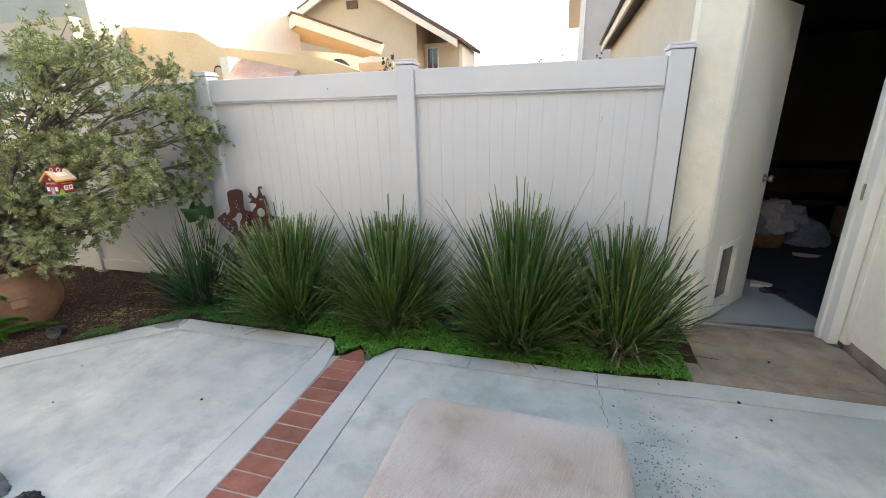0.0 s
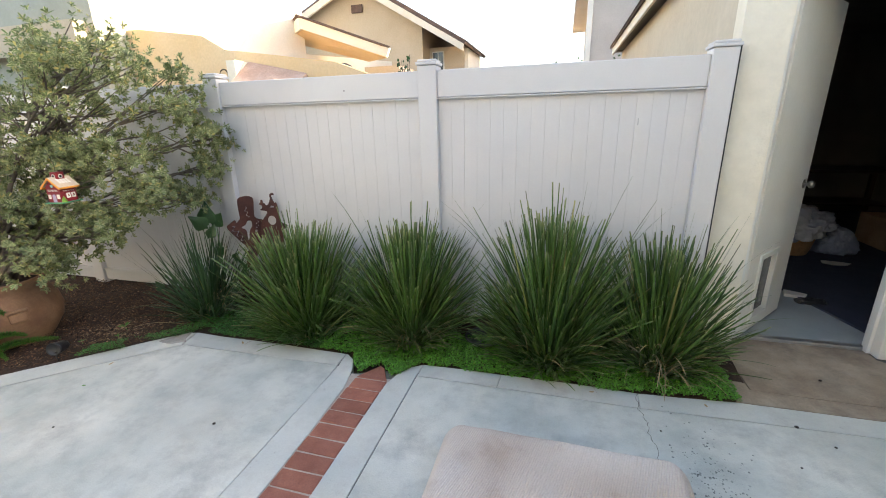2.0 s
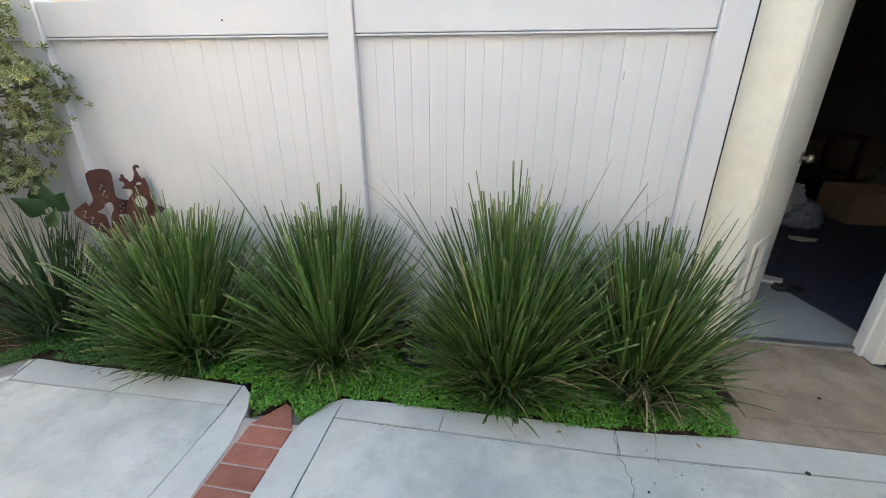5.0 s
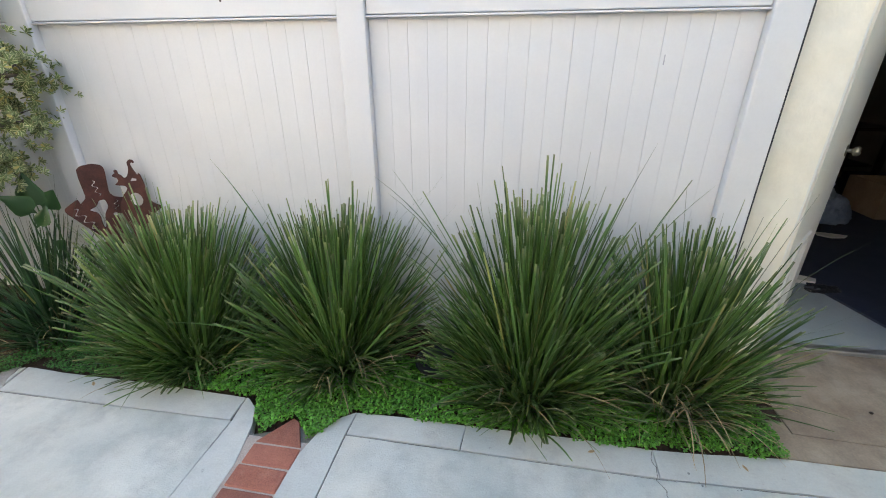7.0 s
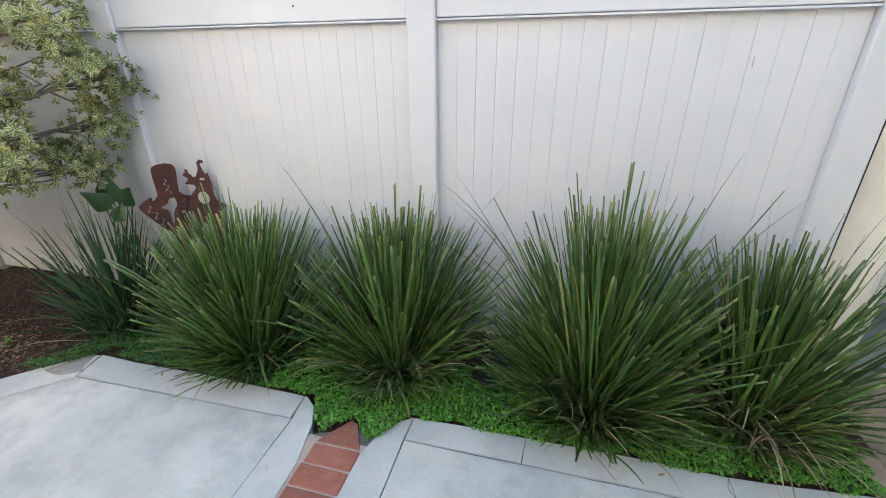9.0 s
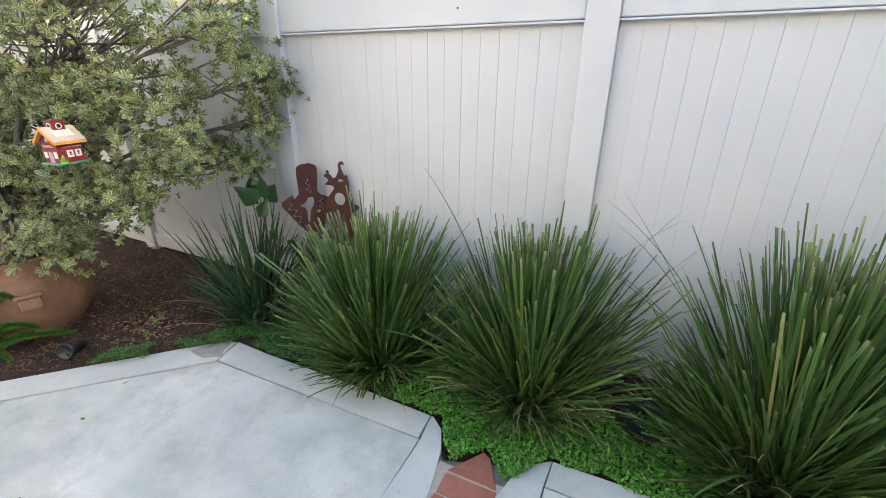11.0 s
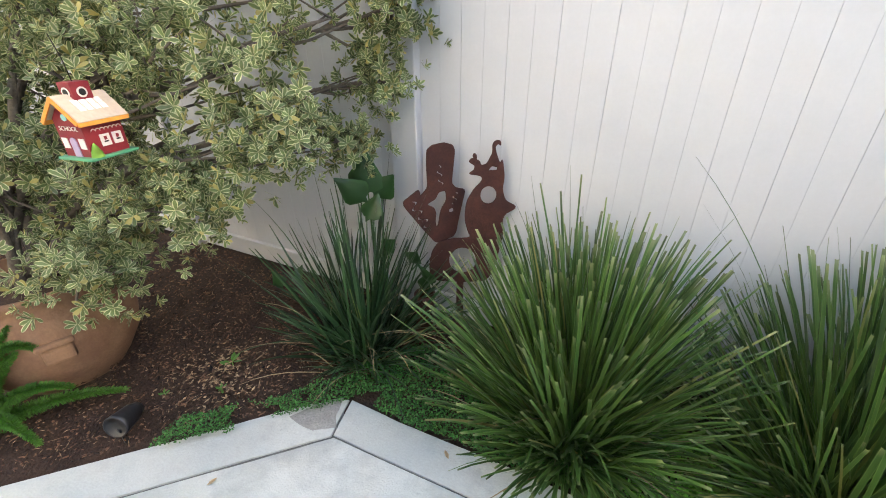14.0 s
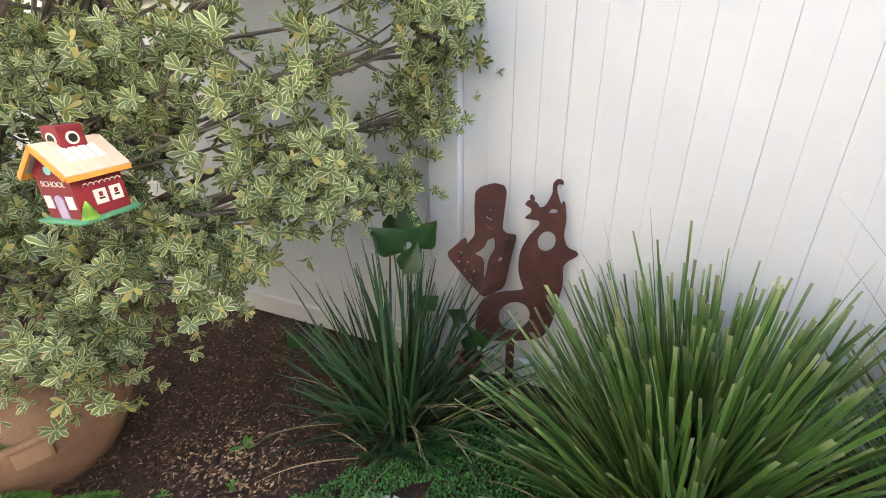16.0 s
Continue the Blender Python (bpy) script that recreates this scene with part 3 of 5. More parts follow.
prism(bm, worn([(2.44, 5.06), (2.52, 5.0), (2.64, 5.02), (2.70, 5.08), (2.58, 5.12), (2.47, 5.14)], 0.02, 0.01, 3), 0.019, 0.028, 0.002)
tagged(part("paper_scrap", bm, CREAM), "white torn paper lying on the navy carpet", "paper")
bm = bmesh.new()
prism(bm, worn([(1.70, 4.05), (1.84, 4.02), (1.88, 4.08), (1.74, 4.16)], 0.03, 0.008, 5), 0.005, 0.03, 0.004)
tagged(part("magazine", bm, CREAM), "pale magazine lying on the grey floor", "magazine")
cloth("dark_sock", (1.83, 3.93, 0.004), (0.10, 0.04, 0.035), 21.0, BLACK_PLASTIC, "black sock lying on the grey floor")

desk = tagged(empty("desk", (3.2, 7.3, 0.018)), "dark wooden desk in the dim room", "desk")
part("desktop", cube(-1.0, -0.35, 0.70, 1.0, 0.35, 0.74, 0.006), DARKWOOD, desk)
for sx in (-0.95, 0.95):
    for sy in (-0.3, 0.3):
        part("leg", cube(sx - 0.03, sy - 0.03, 0, sx + 0.03, sy + 0.03, 0.70, 0.004), DARKWOOD, desk)
part("shelf", cube(-0.9, -0.28, 0.25, 0.9, 0.28, 0.28, 0.004), DARKWOOD, desk)
cart = surf("cardboard", (0.30, 0.20, 0.12), (0.36, 0.25, 0.16), 5, 0.9, 0.1, 60, 0.1)
for (bx, by, s, h, mt, lab) in ((3.55, 5.9, 0.26, 0.34, cart, "open brown cardboard box on the carpet"), (3.95, 5.5, 0.22, 0.22, CREAM, "white plastic tub on the carpet")):
    bm = bmesh.new()
    for q in ((-s, -s, -s + 0.012, s), (s - 0.012, -s, s, s), (-s + 0.012, -s, s - 0.012, -s + 0.012), (-s + 0.012, s - 0.012, s - 0.012, s)):
        box(bm, q[0], q[1], 0, q[2], q[3], h)
    box(bm, -s + 0.012, -s + 0.012, 0, s - 0.012, s - 0.012, 0.02)
    ob = part("storage_box", bm, mt)
    ob.location = (bx, by, 0.018)
    tagged(ob, lab, "box")
bag = cloth("backpack", (4.1, 6.3, 0.018), (0.26, 0.22, 0.36), 31.0, GREY_FABRIC, "dark slumped backpack against the desk")
tagged(bag, category="bag")

# scuff on a board and a screw head on the rail
sc = part("scuff_mark", cube(0.232, FENCE_Y + 0.0252, 1.46, 0.237, FENCE_Y + 0.0262, 1.50), surf("grey_scuff", (0.3, 0.3, 0.32), (0.36, 0.36, 0.38), 30, 0.7, 0, 60, 0.1), fence)
sc.location = off
bm = bmesh.new()
bmesh.ops.create_cone(bm, segments=10, radius1=0.005, radius2=0.004, depth=0.004, cap_ends=True, matrix=Matrix.Translation((-1.75, FENCE_Y - 0.001, 1.735)) @ Matrix.Rotation(radians(90), 4, "X"))
sw = part("screw_head", bm, IRON, fence)
sw.location = off
# ---------------------------------------------------------------- houses beyond the fence
def on(bm, at):
    bmesh.ops.translate(bm, verts=bm.verts, vec=-Vector(at))
    return bm


def slant(bm, quad, thick):
    """A board over four corners, thickened along its normal."""
    q = [Vector(p) for p in quad]
    nrm = (q[1] - q[0]).cross(q[3] - q[0]).normalized() * thick
    a = [bm.verts.new(p) for p in q]
    b = [bm.verts.new(p - nrm) for p in q]
    bm.faces.new(a)
    bm.faces.new(b[::-1])
    for k in range(4):
        bm.faces.new((a[k], b[k], b[(k + 1) % 4], a[(k + 1) % 4]))
    return bm


def gable_wall(bm, x0, x1, xp, y0, y1, z_side0, z_side1, z_peak):
    pts = [(x0, 0), (x1, 0), (x1, z_side1), (xp, z_peak), (x0, z_side0)]
    f = [bm.verts.new((x, y0, z)) for x, z in pts]
    g = [bm.verts.new((x, y1, z)) for x, z in pts]
    bm.faces.new(f)
    bm.faces.new(g[::-1])
    for k in range(5):
        bm.faces.new((f[k], g[k], g[(k + 1) % 5], f[(k + 1) % 5]))
    return bm


# tan house with its gable towards the yard
H1 = (-4.0, 11.0, 0)
h1 = tagged(empty("house", H1), "tan stucco two storey house with brown tiled gable roof", "house")
part("wall", on(gable_wall(bmesh.new(), -7.2, -3.74, -5.4, 11.0, 20.0, 4.15, 3.90, 4.86), H1), STUCCO_TAN, h1)
bm = cube(-3.735, 11.6, 0, -2.80, 13.2, 3.36)
part("wall", on(bm, H1), STUCCO_TAN, h1)
# right end in paler stucco: the sunlight on it is put into the colour
part("wall", on(cube(-2.795, 11.62, 0, -2.70, 13.2, 3.30), H1), STUCCO_WHITE, h1)
bm = slant(bmesh.new(), [(-5.4, 10.7, 4.99), (-2.55, 10.7, 3.33), (-2.55, 13.4, 3.33), (-5.4, 20, 4.99)], 0.08)
slant(bm, [(-7.6, 10.7, 3.95), (-5.4, 10.7, 4.99), (-5.4, 20, 4.99), (-7.6, 20, 3.95)], 0.08)
part("roof", on(bm, H1), ROOF, h1)
bm = slant(bmesh.new(), [(-5.4, 10.66, 4.88), (-2.6, 10.66, 3.25), (-2.6, 10.66, 3.09), (-5.4, 10.66, 4.71)], 0.06)
slant(bm, [(-7.6, 10.66, 3.85), (-5.4, 10.66, 4.88), (-5.4, 10.66, 4.71), (-7.6, 10.66, 3.68)], 0.06)
part("rake_board", on(bm, H1), FASCIA, h1)
win = part("window", on(cube(-3.66, 11.56, 2.68, -3.34, 11.59, 3.26), H1), TRIM, h1)
part("pane", on(cube(-3.63, 11.54, 2.71, -3.51, 11.555, 3.23), H1), GLASS_DARK, win)
part("pane", on(cube(-3.48, 11.54, 2.71, -3.37, 11.555, 3.23), H1), GLASS_DARK, win)
part("attic_vent", on(cube(-5.6, 10.95, 4.2, -5.3, 10.99, 4.38), H1), ROOF, h1)
# lower white wing lit by the sun, with an arched window and a jutting eave
H2 = (-5.5, 8.0, 0)
h2 = tagged(empty("house", H2), "sunlit pale stucco wing with an arched window and jutting eave", "house")
bm = bmesh.new()
prism(bm, [(-7.6, 6.3), (-5.81, 9.0), (-6.5, 9.4), (-8.3, 6.7)], 0, 5.2)
prism(bm, [(-5.81, 9.0), (-4.55, 10.9), (-5.2, 11.3), (-6.5, 9.4)], 0, 3.0)
part("wall", on(bm, H2), STUCCO_WHITE, h2)
bm = slant(bmesh.new(), [(-5.58, 8.5, 3.41), (-3.69, 8.5, 2.76), (-3.62, 8.5, 2.92), (-5.56, 8.5, 3.63)], 0.07)
part("fascia", on(bm, H2), STUCCO_WHITE, h2, "pale fascia board")
bm = slant(bmesh.new(), [(-5.57, 8.58, 3.40), (-6.50, 9.4, 3.36), (-4.50, 9.4, 2.82), (-3.70, 8.58, 2.75)], 0.05)
part("soffit", on(bm, H2), STUCCO_ORANGE, h2, "ochre painted soffit")
bm = slant(bmesh.new(), [(-5.60, 8.44, 3.67), (-3.58, 8.44, 2.94), (-4.2, 9.5, 3.06), (-6.5, 9.5, 3.72)], 0.03)
part("roof", on(bm, H2), ROOF, h2)
bm = slant(bmesh.new(), [(-6.50, 9.36, 3.38), (-5.60, 8.53, 3.40), (-5.60, 8.53, 3.64), (-6.35, 9.2, 3.55)], 0.04)
part("gable_end", on(bm, H2), STUCCO, h2)
part("wall", on(cube(-4.42, 9.0, 0, -3.62, 9.9, 2.66), H2), STUCCO_TAN, h2)
bm = bmesh.new()
tv = Vector((0.553, 0.833, 0))
nv = Vector((0.833, -0.553, 0))
ar = [Vector((-5.31, 9.75, 2.55)) + nv * 0.03 + tv * (0.33 * math.cos(t)) + Vector((0, 0, 0.33 * math.sin(t))) for t in np.linspace(0, math.pi, 14)]
fa = bm.faces.new([bm.verts.new(p) for p in ar])
ex = bmesh.ops.extrude_face_region(bm, geom=[fa])
bmesh.ops.translate(bm, verts=[g for g in ex["geom"] if isinstance(g, bmesh.types.BMVert)], vec=-nv * 0.05)
part("arched_window", on(bm, H2), GLASS_DARK, h2)
# ochre parapet with a low clay roof
H3 = (-4.6, 5.4, 0)
h3 = tagged(empty("house", H3), "low ochre stucco building with a dusty clay tile roof", "house")
bm = bmesh.new()
slopes = [(-9.5, 2.95), (-6.4, 2.92), (-5.28, 2.76), (-4.9, 2.55), (-4.0, 2.42), (-3.2, 2.30), (-2.7, 2.12), (-2.4, 2.0)]
f = [bm.verts.new((x, 5.5, z)) for x, z in slopes]
g = [bm.verts.new((x, 5.75, z)) for x, z in slopes]
f0 = [bm.verts.new((x, 5.5, 0)) for x, z in slopes]
g0 = [bm.verts.new((x, 5.75, 0)) for x, z in slopes]
for k in range(len(slopes) - 1):
    bm.faces.new((f0[k], f0[k + 1], f[k + 1], f[k]))
    bm.faces.new((g0[k + 1], g0[k], g[k], g[k + 1]))
    bm.faces.new((f[k], f[k + 1], g[k + 1], g[k]))
part("wall", on(bm, H3), STUCCO_ORANGE, h3)
bm = slant(bmesh.new(), [(-4.52, 4.9, 1.95), (-3.45, 4.9, 1.95), (-3.62, 5.48, 2.18), (-4.52, 5.48, 2.37)], 0.05)
part("roof", on(bm, H3), ROOF_PINK, h3)
part("chimney", on(cube(-4.66, 5.2, 0, -4.52, 5.49, 2.36), H3), STUCCO, h3)
# pale house that shows over the bush
H4 = (-8.5, 5.2, 0)
h4 = tagged(empty("house", H4), "pale grey green stucco house wall over the fence", "house")
part("wall", on(cube(-12, 5.0, 0, -6.58, 5.45, 5.0), H4), STUCCO_GREY, h4)
part("wall", on(cube(-12, 4.8, 2.55, -6.7, 5.0, 2.95), H4), STUCCO_TAN, h4)
# grey house beyond the long side wall
H5 = (0.4, 13.0, 0)
h5 = tagged(empty("house", H5), "distant grey stucco house with white downpipe", "house")
part("wall", on(cube(0.35, 12.5, 0, 5, 18, 6.0), H5), surf("grey_stucco", (0.42, 0.39, 0.36), (0.48, 0.45, 0.42), 1.5, 0.9, 0.4, 30, 0.06), h5)
part("downpipe", on(cube(0.20, 12.42, 0, 0.33, 12.5, 4.9, 0.01), H5), TRIM, h5)
part("eave", on(cube(-0.10, 12.3, 4.55, 0.4, 18, 4.72, 0.01), H5), STUCCO_WHITE, h5)

# wrought iron hook on the far wall
bm = bmesh.new()
pts = [(0, 0, 0)] + [(0.0 + 0.07 * (1 - math.cos(a)), 0, 0.16 + 0.07 * math.sin(a)) for a in np.linspace(0, math.pi * 1.25, 14)]
tube(bm, pts, [0.009] * len(pts), 6)
tube(bm, [(0.09, 0, 0.02), (0.16, 0, 0.0), (0.2, 0, 0.05)], [0.02, 0.03, 0.008], 6)
hook = part("iron_hook", bm, IRON)
hook.location = (-5.02, 5.46, 2.06)
tagged(hook, "black wrought iron scroll hook on the ochre wall", "hook")



def sprig(at, height, spread, leaves, seed, label):
    """A slender bush beyond the fence, of which the top shows."""
    rng = random.Random(seed)
    th = tagged(empty("slender_bush", at), label, "bush")
    bm = bmesh.new()
    verts, faces, uvs = [], [], []
    for k in range(9):
        ex, ey, ez = rng.gauss(0, spread), rng.gauss(0, spread * 0.5), height * rng.uniform(0.93, 1.0)
        tube(bm, [(0, 0, 0), (ex * 0.3, ey * 0.3, ez * 0.6), (ex, ey, ez)], [0.012, 0.008, 0.003], 5)
        for j in range(leaves):
            s = rng.uniform(0.72, 1.0)
            c = np.array((ex * s, ey * s, ez * s)) + np.array([rng.gauss(0, 0.02) for _ in range(3)])
            u = np.array([rng.gauss(0, 1) for _ in range(3)])
            u = u / np.linalg.norm(u) * rng.uniform(0.03, 0.055)
            w = np.cross(u, (0.2, 1.0, 0.3)) * 0.35
            b0 = len(verts)
            verts += [c, c + u * 0.5 + w, c + u, c + u * 0.5 - w]
            uvs += [(0.5, 0), (0, 0.5), (0.5, 1), (1, 0.5)]
            faces.append((b0, b0 + 1, b0 + 2, b0 + 3))
    part("stem", bm, BARK, th)
    flat_mesh("crown", verts, faces, BIGLEAF, th, uvs)


sprig((-0.12, 6.0, -0.1), 2.40, 0.19, 12, 61, "slender leafy bush tops behind the white fence")
sprig((-1.62, 4.0, -0.1), 2.20, 0.05, 14, 62, "dark leafy bush top behind the fence post")
# ---------------------------------------------------------------- plants
def strip_blade(verts, faces, uvs, base, azim, lean0, bend, length, width, segs=5, blunt=0.6, twist=0.0):
    """One strap leaf: a folded strip that leaves the base at lean0 from upright and bends over by bend."""
    n0 = len(verts)
    p = np.array(base, float)
    out = np.array((math.cos(azim), math.sin(azim), 0))
    side = np.array((-math.sin(azim), math.cos(azim), 0))
    side = side * math.cos(twist) + out * math.sin(twist)
    for k in range(segs + 1):
        s = k / segs
        ang = lean0 + bend * s ** 1.6
        w = width * (0.75 + 0.25 * min(1, s * 4)) * (1.0 if s < 0.7 else 1 - (1 - blunt) * (s - 0.7) / 0.3)
        drop = np.array((0, 0, -0.22 * w))
        verts.append(p - side * w / 2)
        verts.append(p + drop)
        verts.append(p + side * w / 2)
        uvs += [(0.0, s), (0.5, s), (1.0, s)]
        p = p + (out * math.sin(ang) + np.array((0, 0, math.cos(ang)))) * length / segs
    for k in range(segs):
        a = n0 + 3 * k
        faces += [(a, a + 1, a + 4, a + 3), (a + 1, a + 2, a + 5, a + 4)]


def clump(at, height, reach, blades, seed, material, label, width=0.0112, stray=14, spikes=9, dead=35, blunt=0.8, dead_az=None, extra=(), sway=(0, 0), foot=0.12):
    """Strap leaves that fan from a narrow foot to a dome, height tall and reach wide, with cut tips."""
    rng = random.Random(seed)
    thing = tagged(empty("strap_grass", at), label, "grass clump", group="grass clumps along the fence")
    verts, faces, uvs = [], [], []

    def blade(th, az, ln, w, tip, lift=0.0):
        dx, dy = th * math.cos(az) + sway[0], th * math.sin(az) + sway[1]
        th, az = math.hypot(dx, dy), math.atan2(dy, dx)
        r0 = foot * min(1.1, th) * rng.uniform(0.4, 1.1)
        bx, by = r0 * math.cos(az) + rng.gauss(0, 0.035), r0 * math.sin(az) + rng.gauss(0, 0.035)
        stiff = rng.uniform(0.70, 0.98)
        strip_blade(verts, faces, uvs, (bx, by, lift), az + rng.gauss(0, 0.28), th * stiff, th * (1 - stiff) * 2.6 + rng.gauss(0, 0.05), ln, w, 6, tip, rng.gauss(0, 0.75))

    for k in range(blades):
        az = rng.uniform(0, 2 * math.pi)
        th = abs(1.25 * rng.random() ** 0.82 + rng.gauss(0, 0.05))
        side = reach * (1 - 0.48 * max(0, -math.sin(az)))
        ln = rng.uniform(0.87, 1.03) / (max(0.0, math.cos(th) / height) ** 4.5 + (math.sin(th) / side) ** 4.5) ** (1 / 4.5)
        if rng.random() < 0.25:
            ln *= rng.uniform(0.45, 0.85)
        blade(th, az, ln, width * rng.uniform(0.65, 1.2), blunt * rng.uniform(0.75, 1.2))
    for k in range(int(blades * 0.22)):
        az = rng.uniform(0, 2 * math.pi)
        blade(rng.uniform(0.6, 1.4), az, height * rng.uniform(0.16, 0.36), width * rng.uniform(0.5, 0.95), blunt * rng.uniform(0.3, 1.1), rng.uniform(0.0, 0.12))
    for k in range(spikes):
        blade(abs(rng.gauss(0, 0.3)), rng.uniform(0, 2 * math.pi), height * rng.uniform(1.08, 1.24), width * rng.uniform(0.55, 0.9), blunt)
    for k in range(stray):
        az = rng.uniform(0, 2 * math.pi)
        strip_blade(verts, faces, uvs, (0.1 * math.cos(az), 0.1 * math.sin(az), 0.1), az, rng.uniform(0.1, 0.6), rng.uniform(0.0, 1.0) ** 2 * 1.1, height * rng.uniform(0.95, 1.18), width * 0.36, 8, 0.2, rng.gauss(0, 0.5))
    for az, lean0, bend, ln, w in extra:
        strip_blade(verts, faces, uvs, (0.08 * math.cos(az), 0.08 * math.sin(az), 0.06), az, lean0, bend, ln, w, 12, 0.15, 0.2)
    flat_mesh("leaves", verts, faces, material, thing, uvs, smooth=True)
    verts, faces, uvs = [], [], []
    for k in range(dead):
        az = rng.uniform(0, 2 * math.pi) if dead_az is None or rng.random() < 0.3 else rng.gauss(dead_az, 0.9)
        r0 = rng.uniform(0.05, 0.5) * reach
        strip_blade(verts, faces, uvs, (r0 * math.cos(az), r0 * math.sin(az), rng.uniform(0.02, 0.16)), az + rng.gauss(0, 0.6), rng.uniform(0.5, 1.2), rng.uniform(0.4, 1.3), height * rng.uniform(0.22, 0.55), width * 0.42, 6, 0.3, rng.gauss(0, 0.6))
    if dead:
        flat_mesh("dry_leaves", verts, faces, DEAD, thing, uvs, "dry straw coloured leaves", smooth=True)
    return thing


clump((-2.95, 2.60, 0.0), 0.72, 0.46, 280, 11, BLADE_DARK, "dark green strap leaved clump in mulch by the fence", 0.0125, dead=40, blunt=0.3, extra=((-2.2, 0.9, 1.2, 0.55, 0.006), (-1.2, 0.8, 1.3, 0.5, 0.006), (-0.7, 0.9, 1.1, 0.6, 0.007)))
clump((-1.97, 2.54, 0.0), 0.81, 0.52, 1050, 12, BLADE, "dense green strap grass clump with trimmed tips", dead=22, sway=(-0.10, 0.0), extra=((-1.3, 0.9, 1.0, 0.55, 0.008), (-0.8, 0.9, 1.1, 0.6, 0.008)))
clump((-1.18, 2.62, 0.0), 0.85, 0.48, 1050, 13, BLADE, "green strap grass clump with a few dry blades", dead=46, dead_az=-0.9, extra=((-2.3, 1.0, 0.9, 0.55, 0.010), (-2.6, 0.8, 0.6, 0.75, 0.010), (0.2, 0.45, 0.3, 0.98, 0.007), (0.1, 0.5, 0.9, 0.95, 0.006), (0.45, 0.3, 0.5, 1.05, 0.006), (2.9, 0.35, 0.5, 1.15, 0.007)))
clump((-0.22, 2.56, 0.0), 0.97, 0.46, 1300, 14, BLADE, "tall green strap grass clump against the white fence", dead=30, spikes=14, dead_az=-1.6, extra=((-2.2, 0.75, 1.05, 0.72, 0.010), (2.9, 0.38, 0.75, 1.2, 0.007), (2.75, 0.45, 0.75, 1.12, 0.006), (3.05, 0.5, 0.8, 1.05, 0.006), (2.65, 0.6, 0.9, 0.95, 0.006), (0.3, 0.4, 0.5, 1.15, 0.006), (-0.15, 0.75, 0.3, 0.95, 0.011), (0.1, 0.65, 0.4, 0.9, 0.010)))
clump((0.43, 2.65, 0.0), 0.82, 0.42, 900, 15, BLADE, "green strap grass clump with straw leaves near the door", dead=95, dead_az=-2.0, extra=((-0.1, 0.7, 0.8, 0.70, 0.008), (-0.5, 1.0, 0.6, 0.55, 0.008), (0.2, 0.6, 0.8, 0.7, 0.007)))

# broad leaved plant behind the first clump
bl = tagged(empty("elephant_ear_plant", (-2.98, 2.85, 0)), "broad leaved green plant against the fence", "plant")
bmz = bmesh.new()
rng = random.Random(5)
LEAVES = [(0.0, -0.06, 0.80, 0.150, 0.15), (0.05, -0.03, 0.76, 0.115, 0.75), (-0.035, -0.09, 0.75, 0.125, -0.9), (0.02, -0.07, 0.66, 0.10, 0.3), (0.20, -0.03, 0.46, 0.08, 0.6), (0.30, -0.06, 0.40, 0.09, -0.5), (0.24, 0.0, 0.30, 0.08, 0.2), (0.10, -0.08, 0.52, 0.07, 0.9), (-0.52, -0.05, 0.18, 0.07, 0.3), (-0.62, -0.10, 0.14, 0.08, -0.6), (-0.42, -0.1, 0.12, 0.07, 1.0)]
for lx, ly, lz, s, rot in LEAVES:
    tube(bmz, [(lx * 0.3, ly, 0.0), (lx * 0.7, ly * 0.9, lz * 0.6), (lx, ly, lz - 0.02)], [0.006, 0.005, 0.003], 5)
part("stem", bmz, BIGLEAF, bl)
for lx, ly, lz, s, rot in LEAVES:
    s *= 0.78
    vs, fs, us = [], [], []
    rows = [(-0.38, 0.45), (-0.12, 0.95), (0.1, 0.98), (0.42, 0.72), (0.8, 0.36), (1.2, 0.02)]
    for k, (tt, w) in enumerate(rows):
        for uu in (-1, -0.5, 0, 0.5, 1):
            notch = -0.25 if k == 0 and uu == 0 else 0
            vs.append((uu * w * s * 0.72, 0.12 * s * uu * uu - 0.05 * s * tt * tt - 0.02, (tt - notch * -1) * s))
            us.append((uu * 0.5 + 0.5, tt))
    for k in range(len(rows) - 1):
        for j in range(4):
            a = k * 5 + j
            fs.append((a, a + 1, a + 6, a + 5))
    lf = flat_mesh("leaf", vs, fs, BIGLEAF, bl, us, smooth=True)
    lf.matrix_basis = pose(lx, ly, lz, rng.uniform(-30, 25), math.degrees(rot) * 0.9, rng.uniform(-30, 30))


# ---------------------------------------------------------------- groundcover
def moss_inside(x, y):
    wob = 0.02 * noise.noise((x * 7, y * 7, 2)) + 0.012 * noise.noise((x * 23, y * 23, 6))
    if x > 0.80 + wob or x < -3.35:
        return False
    if x < -2.72:
        low = x + 5.06 + 0.10
        return low + wob < y < low + 0.16 + 0.3 * max(0, x + 3.1) + wob * 2
    low = 2.335 + wob
    if -1.50 < x < -1.02:
        off_mid = abs(x + 1.255)
        low = 2.16 + 0.10 * max(0, 1 - off_mid / 0.10) + 0.175 * max(0, min(1, (off_mid - 0.11) / 0.13)) ** 1.5 + wob
    if x > 0.3:
        low += 0.03
    return low < y < 2.72 + wob


